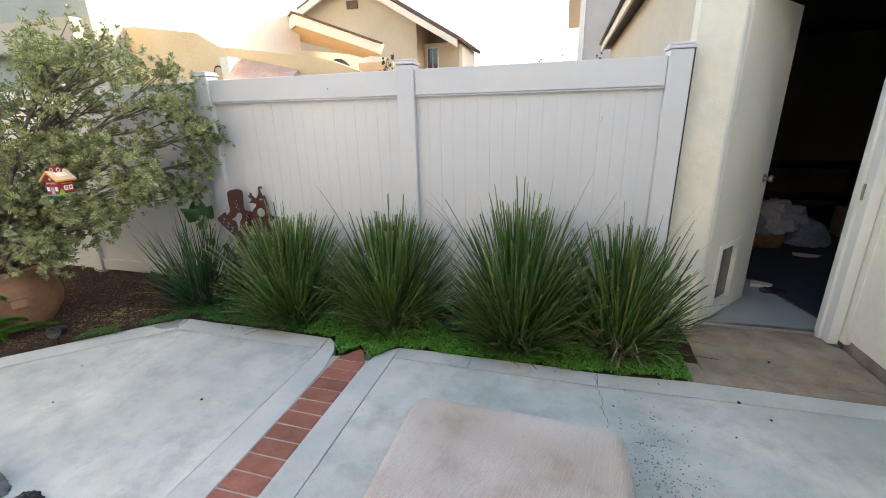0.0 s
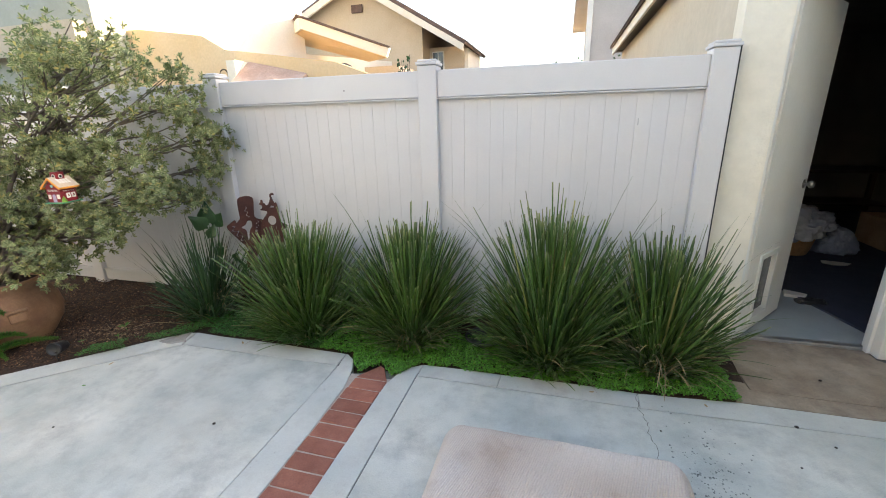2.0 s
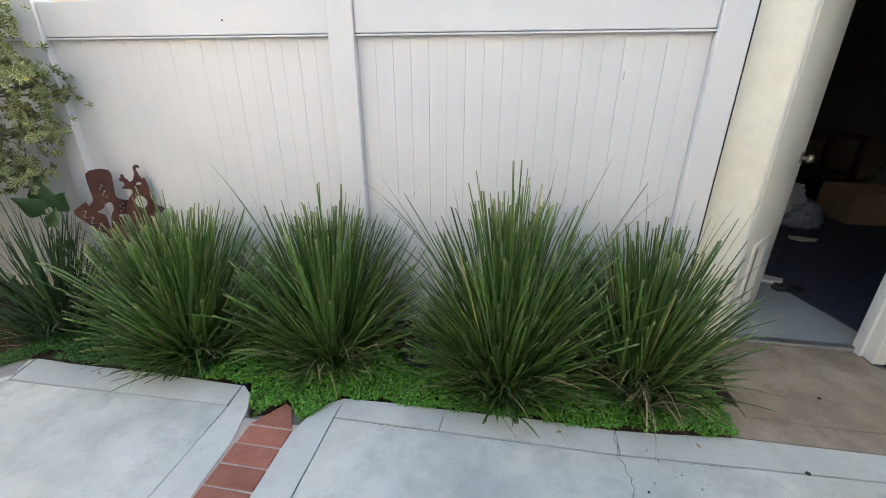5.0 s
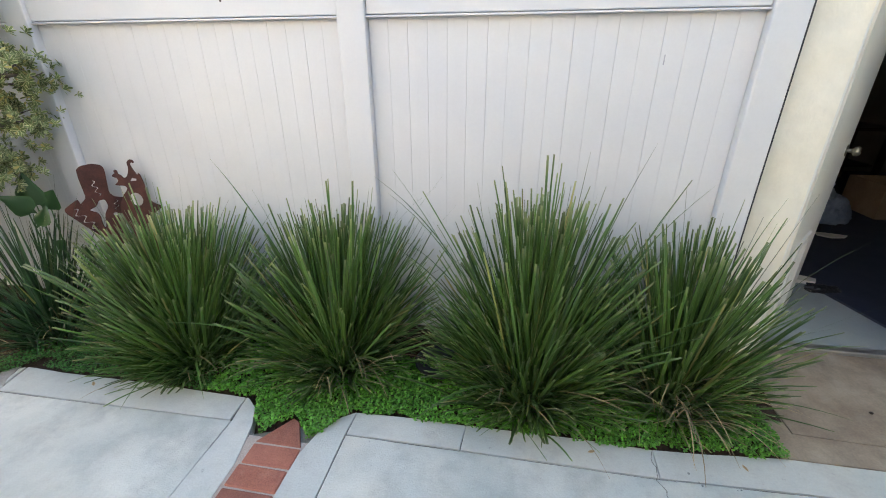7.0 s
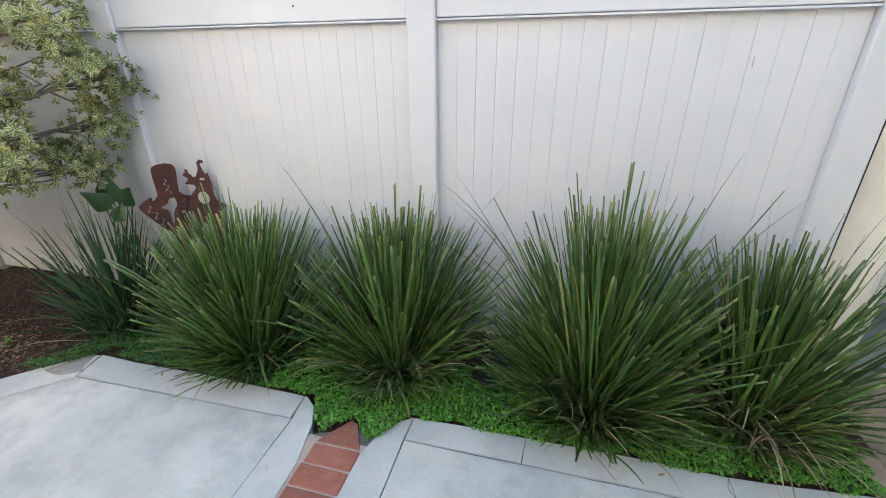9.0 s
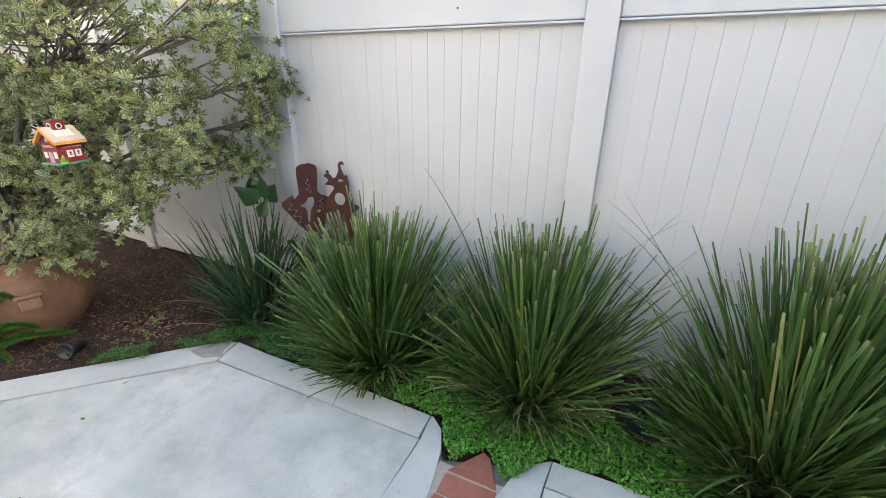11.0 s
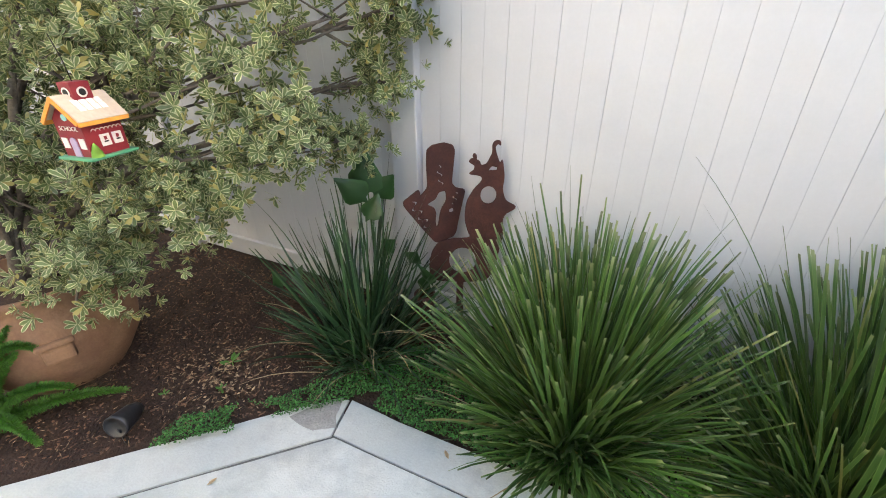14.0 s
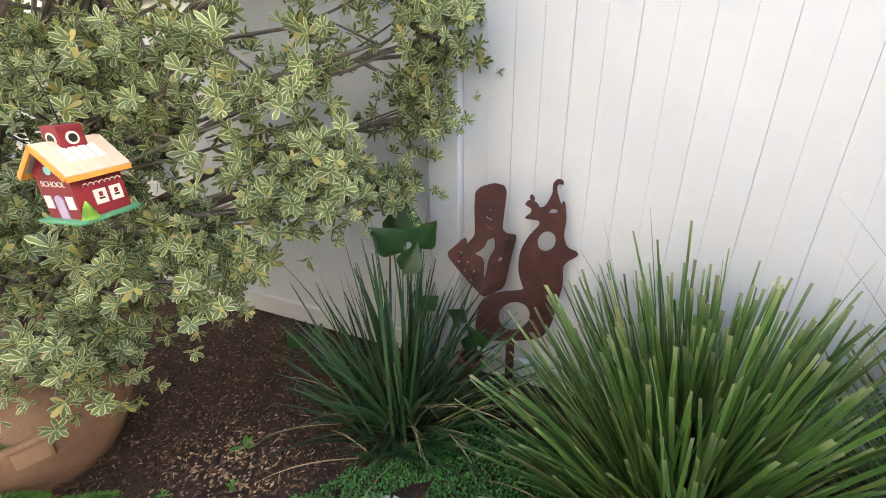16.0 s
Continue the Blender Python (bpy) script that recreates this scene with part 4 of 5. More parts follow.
rng = random.Random(77)
bright, fine = ([], [], []), ([], [], [])
count = 0
while count < 62000:
    x, y = rng.uniform(-3.35, 0.84), rng.uniform(1.75, 2.80)
    if not moss_inside(x, y):
        continue
    if x < -2.8 and noise.noise((x * 5, y * 5, 1.5)) + 0.5 * noise.noise((x * 16, y * 16, 2.5)) < -0.30 - 0.25 * (x + 2.9):
        continue
    verts, faces, uvs = bright if x > -1.75 + 0.15 * noise.noise((x * 5, y * 5, 8)) else fine
    count += 1
    hill = 0.018 + 0.020 * noise.noise((x * 6, y * 6, 9)) + 0.012 * noise.noise((x * 17, y * 17, 3))
    z = max(0.004, hill) + rng.uniform(-0.012, 0.012) + 0.012 * min(1, max(0, y - 2.36) * 8) + (0.012 + 0.03 * max(0, min(1, (y - 2.5) / 0.3)) if x < -1.5 else 0.018 * max(0, min(1, (y - 2.5) / 0.3)))
    s = rng.uniform(0.0045, 0.0085) * (0.76 if x > -1.75 else 0.55)
    c = np.array((x, y, z))
    a = rng.uniform(0, 6.28)
    tilt, tz = rng.gauss(0, 0.45), rng.gauss(0, 0.45)
    u = np.array((math.cos(a), math.sin(a), tilt)) * s
    w = np.array((-math.sin(a), math.cos(a), tz)) * s
    b0 = len(verts)
    verts += [c - u, c - 0.45 * u + 0.8 * w, c + 0.6 * u + 0.7 * w, c + u, c + 0.6 * u - 0.7 * w, c - 0.45 * u - 0.8 * w]
    uvs += [(0.5, 0), (0, 0.3), (0.1, 0.8), (0.5, 1), (0.9, 0.8), (1, 0.3)]
    faces.append(tuple(range(b0, b0 + 6)))
tagged(flat_mesh("groundcover", bright[0], bright[1], MOSS_LEAF, None, bright[2]), "bright green carpet of tiny round leaved groundcover", "groundcover", kind="stuff")
tagged(flat_mesh("groundcover", fine[0], fine[1], MOSS_DARK, None, fine[2]), "fine dark green patchy groundcover by the mulch", "groundcover", kind="stuff")

# wood chips and fallen leaves on the mulch
verts, faces = [], []
count = 0
while count < 20000:
    x, y = rng.uniform(-5.8, -2.3), rng.uniform(-0.4, 2.98)
    if not (y > x + 5.23 or (x > -2.75 and y > 2.5)):
        continue
    count += 1
    a, ln, w = rng.uniform(0, 6.28), rng.uniform(0.003, 0.010) * (1.9 if rng.random() < 0.10 else 1), rng.uniform(0.0012, 0.0042)
    if math.hypot(x + 3.47, y - 2.17) < 0.24 and rng.random() < 0.16:
        ln, w = rng.uniform(0.007, 0.016), rng.uniform(0.004, 0.009)
    z = 0.006 + rng.uniform(0, 0.014) + 0.03 * max(0, min(1, (y - 2.5) / 0.3))
    u = np.array((math.cos(a), math.sin(a), rng.gauss(0, 0.25))) * ln
    v_ = np.array((-math.sin(a), math.cos(a), rng.gauss(0, 0.3))) * w
    c = np.array((x, y, z))
    b0 = len(verts)
    verts += [c - u - v_, c + u - v_ * 0.6, c + u * 0.8 + v_, c - u * 0.9 + v_, c + np.array((0, 0, 0.004))]
    faces += [(b0, b0 + 1, b0 + 4), (b0 + 1, b0 + 2, b0 + 4), (b0 + 2, b0 + 3, b0 + 4), (b0 + 3, b0, b0 + 4)]
tagged(flat_mesh("mulch_chips", verts, faces, CHIP), "loose brown wood chips and dry leaf litter", "mulch", kind="stuff")

# pale slivers of bark and dry grass among the mulch
verts, faces = [], []
while len(faces) < 5200:
    pile = rng.random() < 0.14
    x, y = (rng.gauss(-3.46, 0.12), rng.gauss(2.17, 0.10)) if pile else (rng.uniform(-4.6, -2.6), rng.uniform(0.9, 2.9))
    if not (y > x + 5.25 or (x > -2.75 and y > 2.5)):
        continue
    a, ln, w = rng.uniform(0, 6.28), rng.uniform(0.004, 0.015) * (2.2 if rng.random() < 0.05 else 1), rng.uniform(0.0010, 0.0028) * (2.8 if pile else 1)
    u = np.array((math.cos(a), math.sin(a), rng.gauss(0, 0.12))) * ln
    v_ = np.array((-math.sin(a), math.cos(a), 0)) * w
    c = np.array((x, y, 0.020 + rng.uniform(0, 0.006) + 0.03 * max(0, min(1, (y - 2.5) / 0.3))))
    b0 = len(verts)
    verts += [c - u, c + v_ * 0.8, c + u, c - v_, c + np.array((0, 0, 0.0018))]
    faces += [(b0, b0 + 4, b0 + 1), (b0 + 1, b0 + 4, b0 + 2), (b0 + 2, b0 + 4, b0 + 3), (b0 + 3, b0 + 4, b0)]
tagged(flat_mesh("bark_slivers", verts, faces, surf("pale_bark", (0.36, 0.25, 0.155), (0.20, 0.12, 0.065), 30, 0.9, 0.2, 200, 0.25, vary=0.6, island=True)), "pale slivers of bark scattered on the mulch", "mulch", kind="stuff")

# ---------------------------------------------------------------- potted shrub
POT = (-4.15, 1.97)
pot = tagged(empty("terracotta_pot", (POT[0], POT[1], 0.0)), "large round terracotta pot with handles, half sunk in mulch", "plant pot")
bm = bmesh.new()
lathe(bm, [(0.19, -0.03), (0.235, 0.03), (0.29, 0.12), (0.31, 0.21), (0.295, 0.30), (0.25, 0.38), (0.235, 0.41), (0.26, 0.45), (0.27, 0.47), (0.245, 0.475), (0.215, 0.42)], 48)
part("body", bm, TERRACOTTA, pot)
bm = cube(-0.045, -0.05, -0.035, 0.045, 0.05, 0.035, 0.012)
box(bm, 0.02, -0.062, 0.035, 0.052, 0.062, 0.058, 0.008)
bmesh.ops.transform(bm, matrix=Matrix.Rotation(-0.35, 4, "Z") @ Matrix.Translation((0.285, 0, 0.24)) @ Matrix.Rotation(-0.15, 4, "Y"), verts=bm.verts)
part("handle", bm, TERRACOTTA, pot)
bm = bmesh.new()
lathe(bm, [(0.228, 0.425), (0.12, 0.435), (0.001, 0.44)], 30)
part("potting_soil", bm, SOIL, pot)

shrub = tagged(empty("variegated_shrub", (POT[0], POT[1], 0.43)), "large shrub with cream edged variegated leaves in the pot", "shrub")
SO = np.array((POT[0], POT[1], 0.43))
# lobes of the crown: centre, radii, number of twig tips
LOBES = [((-3.80, 2.45, 1.60), (0.72, 0.52, 0.50), 62), ((-4.45, 2.25, 1.45), (0.50, 0.45, 0.60), 22), ((-3.42, 2.42, 1.98), (0.50, 0.42, 0.22), 31), ((-2.98, 2.74, 1.72), (0.24, 0.22, 0.26), 13),
         ((-2.84, 2.84, 1.42), (0.14, 0.12, 0.16), 9), ((-2.91, 2.84, 1.20), (0.09, 0.07, 0.12), 6), ((-3.02, 2.76, 0.98), (0.12, 0.08, 0.06), 6), ((-3.20, 2.80, 1.00), (0.18, 0.14, 0.09), 6), ((-3.10, 2.42, 1.06), (0.17, 0.18, 0.18), 12), ((-2.98, 2.55, 1.38), (0.16, 0.16, 0.14), 3), ((-3.22, 2.38, 1.30), (0.24, 0.22, 0.22), 11), ((-3.42, 2.22, 0.84), (0.28, 0.22, 0.22), 20),
         ((-3.64, 2.27, 1.24), (0.24, 0.18, 0.24), 18), ((-4.15, 2.12, 1.28), (0.30, 0.22, 0.30), 14), ((-4.05, 1.98, 0.95), (0.46, 0.28, 0.34), 36), ((-3.90, 2.18, 0.74), (0.38, 0.20, 0.18), 18), ((-3.62, 1.96, 0.62), (0.20, 0.14, 0.14), 10), ((-4.50, 1.85, 1.10), (0.36, 0.26, 0.36), 18), ((-4.55, 2.35, 0.85), (0.40, 0.25, 0.28), 16)]
HOUSE_AT = Vector((-3.32, 2.05, 1.15))
CLEAR_WAY = Vector((0.86, -0.50, 0.06)).normalized()


def near_birdhouse(p):
    """The shrub is parted round the birdhouse, which hangs at its outside."""
    d = Vector(p) - HOUSE_AT
    s = max(-0.02, d.dot(CLEAR_WAY))
    return (d - CLEAR_WAY * s).length < 0.15


rng = random.Random(3)
tips = []
for c, r, k in LOBES:
    for _ in range(k):
        d = Vector((rng.gauss(0, 1), rng.gauss(0, 1), rng.gauss(0, 1))).normalized()
        f = rng.uniform(0.55, 1.0)
        tips.append((np.array(c) + np.array((d.x * r[0], d.y * r[1], d.z * r[2])) * f, np.array(d), c))
limbs = []
bm = bmesh.new()
for k, (c, r, _) in enumerate(LOBES):
    p0, p3 = np.array((rng.uniform(-0.06, 0.06), rng.uniform(-0.06, 0.06), 0.0)), np.array(c) - SO
    mid = p0 * 0.4 + p3 * 0.6 + np.array((0.0, 0.0, 0.12)) * np.linalg.norm(p3)
    q = [p0 * (1 - s) ** 2 + 2 * s * (1 - s) * (mid * np.array((0.55, 0.55, 1.0))) + p3 * s * s for s in np.linspace(0, 1, 9)]
    tube(bm, [tuple(v) for v in q], list(np.linspace(0.019, 0.006, 9)), 7)
    limbs.append(q)
part("trunk", bm, BARK, shrub)
bm = bmesh.new()
for p, d, c in tips:
    k = [l[0] for l in LOBES].index(c)
    q = limbs[k]
    start = q[rng.randint(5, 8)]
    end = p - SO
    mid = (start + end) / 2 + np.array((rng.gauss(0, 0.05), rng.gauss(0, 0.05), -0.02))
    tube(bm, [tuple(start), tuple(mid), tuple(end)], [0.0075, 0.005, 0.0025], 5, False)
tagged(part("branchwork", bm, BARK, shrub), kind="stuff")
verts, faces, uvs = [], [], []
ROWS_L = [(0.0, 0.2), (0.38, 0.78), (0.68, 1.0), (0.9, 0.72), (1.0, 0.2)]
for p, d, c in tips:
    for _ in range(rng.randint(14, 18)):
        o = np.clip(np.array((rng.gauss(0, 0.065), rng.gauss(0, 0.065), rng.gauss(0, 0.05))), -0.11, 0.11)
        if near_birdhouse(p + o):
            continue
        at = p + o - SO
        ax = Vector(d * 0.7 + o * 5 + np.array((0, -0.15, 0.35)) + np.array((rng.gauss(0, 0.4), rng.gauss(0, 0.4), rng.gauss(0, 0.3)))).normalized()
        s1 = ax.orthogonal().normalized()
        s2 = ax.cross(s1)
        nl = rng.randint(8, 13)
        size = rng.uniform(0.020, 0.039)
        for j in range(nl):
            a = j * 2.399 + rng.uniform(-0.3, 0.3)
            open_ = 0.55 + 0.85 * (1 - j / nl) + rng.uniform(-0.15, 0.15)
            rad = s1 * math.cos(a) + s2 * math.sin(a)
            dr = (ax * math.cos(open_) + rad * math.sin(open_))
            sd = dr.cross(ax).normalized() if abs(dr.dot(ax)) < 0.98 else s1
            nm = sd.cross(dr)
            ln, w = size * rng.uniform(0.8, 1.15), size * 0.42
            b0 = len(verts)
            for tt, ww in ROWS_L:
                cc = Vector(at) + dr * (ln * tt) - nm * (0.12 * ln * tt * tt) - ax * (0.012 * (1 - j / nl))
                verts.append(cc - sd * (w * ww / 2))
                verts.append(cc + sd * (w * ww / 2))
                uvs += [(0, tt), (1, tt)]
            faces += [(b0 + 2 * q, b0 + 2 * q + 1, b0 + 2 * q + 3, b0 + 2 * q + 2) for q in range(4)]
flat_mesh("crown", verts, faces, VARIEGATED, shrub, uvs)

# foxtail fern in front of the pot
fern = tagged(empty("foxtail_fern", (-3.99, 1.60, 0.0)), "bright green foxtail fern beside the terracotta pot", "fern")
for (ex, ey, ez, arch) in ((0.33, 0.33, 0.05, 0.05), (0.30, 0.05, 0.04, 0.10), (0.10, 0.22, 0.26, 0.16), (0.02, 0.20, 0.36, 0.06), (-0.02, 0.10, 0.34, 0.04), (0.08, 0.16, 0.28, 0.05), (0.14, 0.06, 0.22, 0.08), (-0.10, 0.05, 0.36, 0.03), (0.22, 0.22, 0.12, 0.08), (-0.10, 0.26, 0.30, 0.12), (0.06, 0.12, 0.22, 0.14), (-0.1, -0.3, 0.2, 0.2), (-0.25, 0.15, 0.3, 0.2), (0.05, 0.02, 0.42, 0.1)):
    verts, faces, uvs = [], [], []
    for k in range(2000):
        s = rng.random()
        c = np.array((ex * s, ey * s, ez * s + arch * 4 * s * (1 - s) + 0.02))
        d = np.array((rng.gauss(0, 1), rng.gauss(0, 1), rng.gauss(0, 1)))
        d /= np.linalg.norm(d)
        d = d * 0.042 * (1.05 - 0.7 * s) + np.array((ex, ey, 0)) * 0.03
        w = np.cross(d, (0.3, 0.2, 1.0))
        w = w / (np.linalg.norm(w) + 1e-6) * 0.0022
        b0 = len(verts)
        verts += [c - w, c + w, c + d + w * 0.3, c + d - w * 0.3]
        uvs += [(0, 0), (1, 0), (1, 1), (0, 1)]
        faces.append((b0, b0 + 1, b0 + 2, b0 + 3))
    flat_mesh("frond", verts, faces, FERN, fern, uvs)

# ---------------------------------------------------------------- rusted rooster and mailbox post
def plate(name, outline, holes, thick, material):
    """A sheet cut to an outline in x and z, with round or shaped holes, standing in y."""
    cu = bpy.data.curves.new(name, "CURVE")
    cu.dimensions, cu.fill_mode, cu.extrude, cu.bevel_depth = "2D", "BOTH", thick / 2, 0.0012
    for pts, cyc in [(outline, True)] + [(h, True) for h in holes]:
        sp = cu.splines.new("POLY")
        sp.points.add(len(pts) - 1)
        for q, (a, b) in zip(sp.points, pts):
            q.co = (a, b, 0, 1)
        sp.use_cyclic_u = cyc
    tmp = bpy.data.objects.new("tmp", cu)
    scene.collection.objects.link(tmp)
    me = bpy.data.meshes.new_from_object(tmp.evaluated_get(bpy.context.evaluated_depsgraph_get()))
    bpy.data.objects.remove(tmp)
    me.materials.clear()
    me.materials.append(material)
    me.transform(Matrix.Rotation(radians(90), 4, "X"))
    return me


def ring(cx, cz, rx, rz, n=26, a0=0.0):
    return [(cx + rx * math.cos(2 * math.pi * k / n + a0), cz + rz * math.sin(2 * math.pi * k / n + a0)) for k in range(n)]


rooster = tagged(empty("metal_bird_sculpture", (-2.60, 2.935, 0.0)), "rusted cut steel bird sculpture leaning by the fence", "garden sculpture")
X0 = -2.60
def eased(pts, k=0.2):
    """The outline with its corners cut back twice."""
    for _ in range(2):
        out = []
        for i, (x0, z0) in enumerate(pts):
            x1, z1 = pts[(i + 1) % len(pts)]
            out += [(x0 + (x1 - x0) * k, z0 + (z1 - z0) * k), (x1 - (x1 - x0) * k, z1 - (z1 - z0) * k)]
        pts = out
    return pts


def squiggle(x0, z0, x1, z1, amp, waves, w=0.0032, n=26):
    """A wavy slot from one end to the other."""
    dx, dz = x1 - x0, z1 - z0
    ln = math.hypot(dx, dz)
    ux, uz = dx / ln, dz / ln
    one, two = [], []
    for k in range(n + 1):
        s = k / n
        o = amp * math.sin(2 * math.pi * waves * s)
        one.append((x0 + dx * s - uz * (o + w) * 1.0, z0 + dz * s + ux * (o + w)))
        two.append((x0 + dx * s - uz * (o - w) * 1.0, z0 + dz * s + ux * (o - w)))
    return one + two[::-1]


body = [(-2.745, 0.33), (-2.60, 0.325), (-2.49, 0.335), (-2.455, 0.40), (-2.44, 0.50), (-2.425, 0.60), (-2.435, 0.68), (-2.372, 0.722), (-2.425, 0.748), (-2.442, 0.80), (-2.436, 0.86), (-2.448, 0.935), (-2.458, 0.915), (-2.472, 0.95), (-2.481, 0.985), (-2.470, 0.998),
        (-2.458, 0.990), (-2.460, 1.008), (-2.478, 1.012), (-2.492, 0.995), (-2.489, 0.960), (-2.510, 0.912), (-2.532, 0.905), (-2.540, 0.925), (-2.552, 0.930), (-2.552, 0.950), (-2.563, 0.958), (-2.568, 0.945), (-2.560, 0.935), (-2.572, 0.935), (-2.583, 0.922), (-2.572, 0.914), (-2.558, 0.905), (-2.560, 0.885), (-2.585, 0.868), (-2.53, 0.862), (-2.525, 0.84), (-2.56, 0.80), (-2.59, 0.74), (-2.595, 0.66), (-2.58, 0.60),
        (-2.565, 0.565), (-2.64, 0.56), (-2.70, 0.545), (-2.735, 0.50), (-2.752, 0.42)]
holes = [ring(-2.498, 0.775, 0.034, 0.042), ring(-2.60, 0.445, 0.062, 0.070), [(-2.505, 0.885), (-2.47, 0.885), (-2.465, 0.90), (-2.49, 0.905)]]
body = [(a, 0.33 + (b - 0.33) * 0.96) for a, b in eased(body)]
holes = [[(a, 0.33 + (b - 0.33) * 0.96) for a, b in h] for h in holes]
me = plate("body", [(a - X0, b) for a, b in body], [[(a - X0, b) for a, b in h] for h in holes], 0.006, RUST)
ob = new("body", me)
ob.parent = rooster
ob.matrix_basis = pose(0.108, 0.02, 0, 0, 0, 22.7) @ Matrix.Translation((-0.10, 0, 0))
part("leg", cube(-0.012, -0.004, 0.0, 0.022, 0.004, 0.33, 0.001), RUST, rooster).location = (0, -0.018, 0)
fan = [(-2.868, 0.735), (-2.80, 0.788), (-2.795, 0.755), (-2.765, 0.79), (-2.768, 0.90), (-2.765, 0.955), (-2.745, 0.972), (-2.70, 0.978), (-2.668, 0.965), (-2.66, 0.94), (-2.672, 0.80), (-2.655, 0.775), (-2.615, 0.76), (-2.635, 0.66), (-2.655, 0.54), (-2.735, 0.515), (-2.79, 0.60)]
fan = eased(fan, 0.12)
fh = [eased([(-2.775, 0.715), (-2.735, 0.735), (-2.725, 0.765), (-2.695, 0.77), (-2.69, 0.72), (-2.715, 0.68), (-2.725, 0.60), (-2.738, 0.60), (-2.735, 0.69)]), ring(-2.672, 0.67, 0.011, 0.012, 12), squiggle(-2.83, 0.735, -2.765, 0.60, 0.014, 3, 0.005), squiggle(-2.655, 0.755, -2.66, 0.695, 0.008, 2, 0.004), squiggle(-2.722, 0.885, -2.712, 0.79, 0.008, 2.5, 0.0035)]
fan, fh = [(a, 0.33 + (b - 0.33) * 0.975) for a, b in fan], [[(a, 0.33 + (b - 0.33) * 0.975) for a, b in h] for h in fh]
me = plate("tail", [(a - X0, b) for a, b in fan], [[(a - X0, b) for a, b in h] for h in fh], 0.006, RUST)
ob = new("tail", me)
ob.parent = rooster
ob.matrix_basis = pose(-0.212, -0.148, 0, 0, 0, 46) @ Matrix.Diagonal((1.14, 1, 1, 1)) @ Matrix.Translation((0.268, 0, 0))
bm = bmesh.new()
lathe(bm, [(0.045, 0.0), (0.045, 0.27), (0.05, 0.275), (0.05, 0.29), (0.04, 0.29)], 24)
pp = part("rusted_pipe", bm, RUST)
pp.location = (-2.72, 2.80, 0.0)
tagged(pp, "short rusted pipe standing in the bed", "pipe")

# ---------------------------------------------------------------- painted schoolhouse birdhouse
bh = tagged(empty("birdhouse", (-3.345, 2.04, 1.058)), "painted maroon schoolhouse birdhouse hanging in the shrub", "birdhouse")
W2, D2, HB = 0.055, 0.046, 0.108      # half width along the ridge, half depth of the gable end, wall height
bm = bmesh.new()
pts = [(-D2, 0.008), (D2, 0.008), (D2, HB), (0, HB + 0.045), (-D2, HB)]
a_ = [bm.verts.new((-W2, y, z)) for y, z in pts]
b_ = [bm.verts.new((W2, y, z)) for y, z in pts]
bm.faces.new(a_[::-1])
bm.faces.new(b_)
for k in range(5):
    bm.faces.new((a_[k], a_[(k + 1) % 5], b_[(k + 1) % 5], b_[k]))
part("house_body", bm, RED, bh)
part("base_board", cube(-W2 - 0.016, -D2 - 0.016, 0, W2 + 0.016, D2 + 0.016, 0.008, 0.002), GREEN, bh, "green painted base board")
for sg in (-1, 1):
    bm = slant(bmesh.new(), [(-W2 - 0.014, 0, HB + 0.054), (W2 + 0.014, 0, HB + 0.054), (W2 + 0.014, sg * (D2 + 0.018), HB - 0.008), (-W2 - 0.014, sg * (D2 + 0.018), HB - 0.008)], -0.007 * sg)
    rf = part("roof_panel", bm, PEACH, bh, "peach roof with orange edges")
    bm = bmesh.new()
    for e in (-1, 1):
        xx = e * (W2 + 0.0155)
        slant(bm, [(xx - 0.002, 0, HB + 0.058), (xx + 0.002, 0, HB + 0.058), (xx + 0.002, sg * (D2 + 0.020), HB - 0.006), (xx - 0.002, sg * (D2 + 0.020), HB - 0.006)], 0.010 * sg)
    box(bm, -W2 - 0.015, sg * (D2 + 0.018) - 0.003, HB - 0.016, W2 + 0.015, sg * (D2 + 0.018) + 0.003, HB - 0.004, 0.001)
    part("roof_edge", bm, ORANGE, rf)
    for tx, tz in ((-0.03, 0), (-0.01, 0), (0.01, 0), (0.03, 0)):
        for q in (0.40, 0.62):
            yy, zz = sg * (D2 + 0.018) * q, HB + 0.054 - 0.062 * q
            bm = slant(bmesh.new(), [(tx - 0.008, yy - sg * 0.006, zz + 0.0065 + 0.0095), (tx + 0.008, yy - sg * 0.006, zz + 0.0065 + 0.0095), (tx + 0.008, yy + sg * 0.006, zz - 0.0065 + 0.0095), (tx - 0.008, yy + sg * 0.006, zz - 0.0065 + 0.0095)], -0.0012 * sg)
            part("shingle", bm, CREAM, rf)
    for tx in (-W2 + 0.004, W2 - 0.004):
        yy, zz = sg * (D2 + 0.018) * 0.86, HB + 0.054 - 0.062 * 0.86 + 0.0095
        slope = -0.062 / (sg * (D2 + 0.018))
        bm = bmesh.new()
        heart = [(0.009 * math.sin(t) ** 3, 0.0075 * (0.81 * math.cos(t) - 0.31 * math.cos(2 * t) - 0.125 * math.cos(3 * t))) for t in np.linspace(0, 2 * math.pi, 15)[:-1]]
        fa = bm.faces.new([bm.verts.new((tx + a, yy - sg * b, zz - sg * b * slope)) for a, b in heart])
        ex = bmesh.ops.extrude_face_region(bm, geom=[fa])
        bmesh.ops.translate(bm, verts=[g for g in ex["geom"] if isinstance(g, bmesh.types.BMVert)], vec=(0, 0, -0.0016))
        bmesh.ops.recalc_face_normals(bm, faces=bm.faces)
        part("painted_heart", bm, RED, rf)
bm = cube(-0.026, -0.022, HB + 0.02, 0.026, 0.022, HB + 0.088, 0.001)
bell = part("bell_tower", bm, RED, bh)
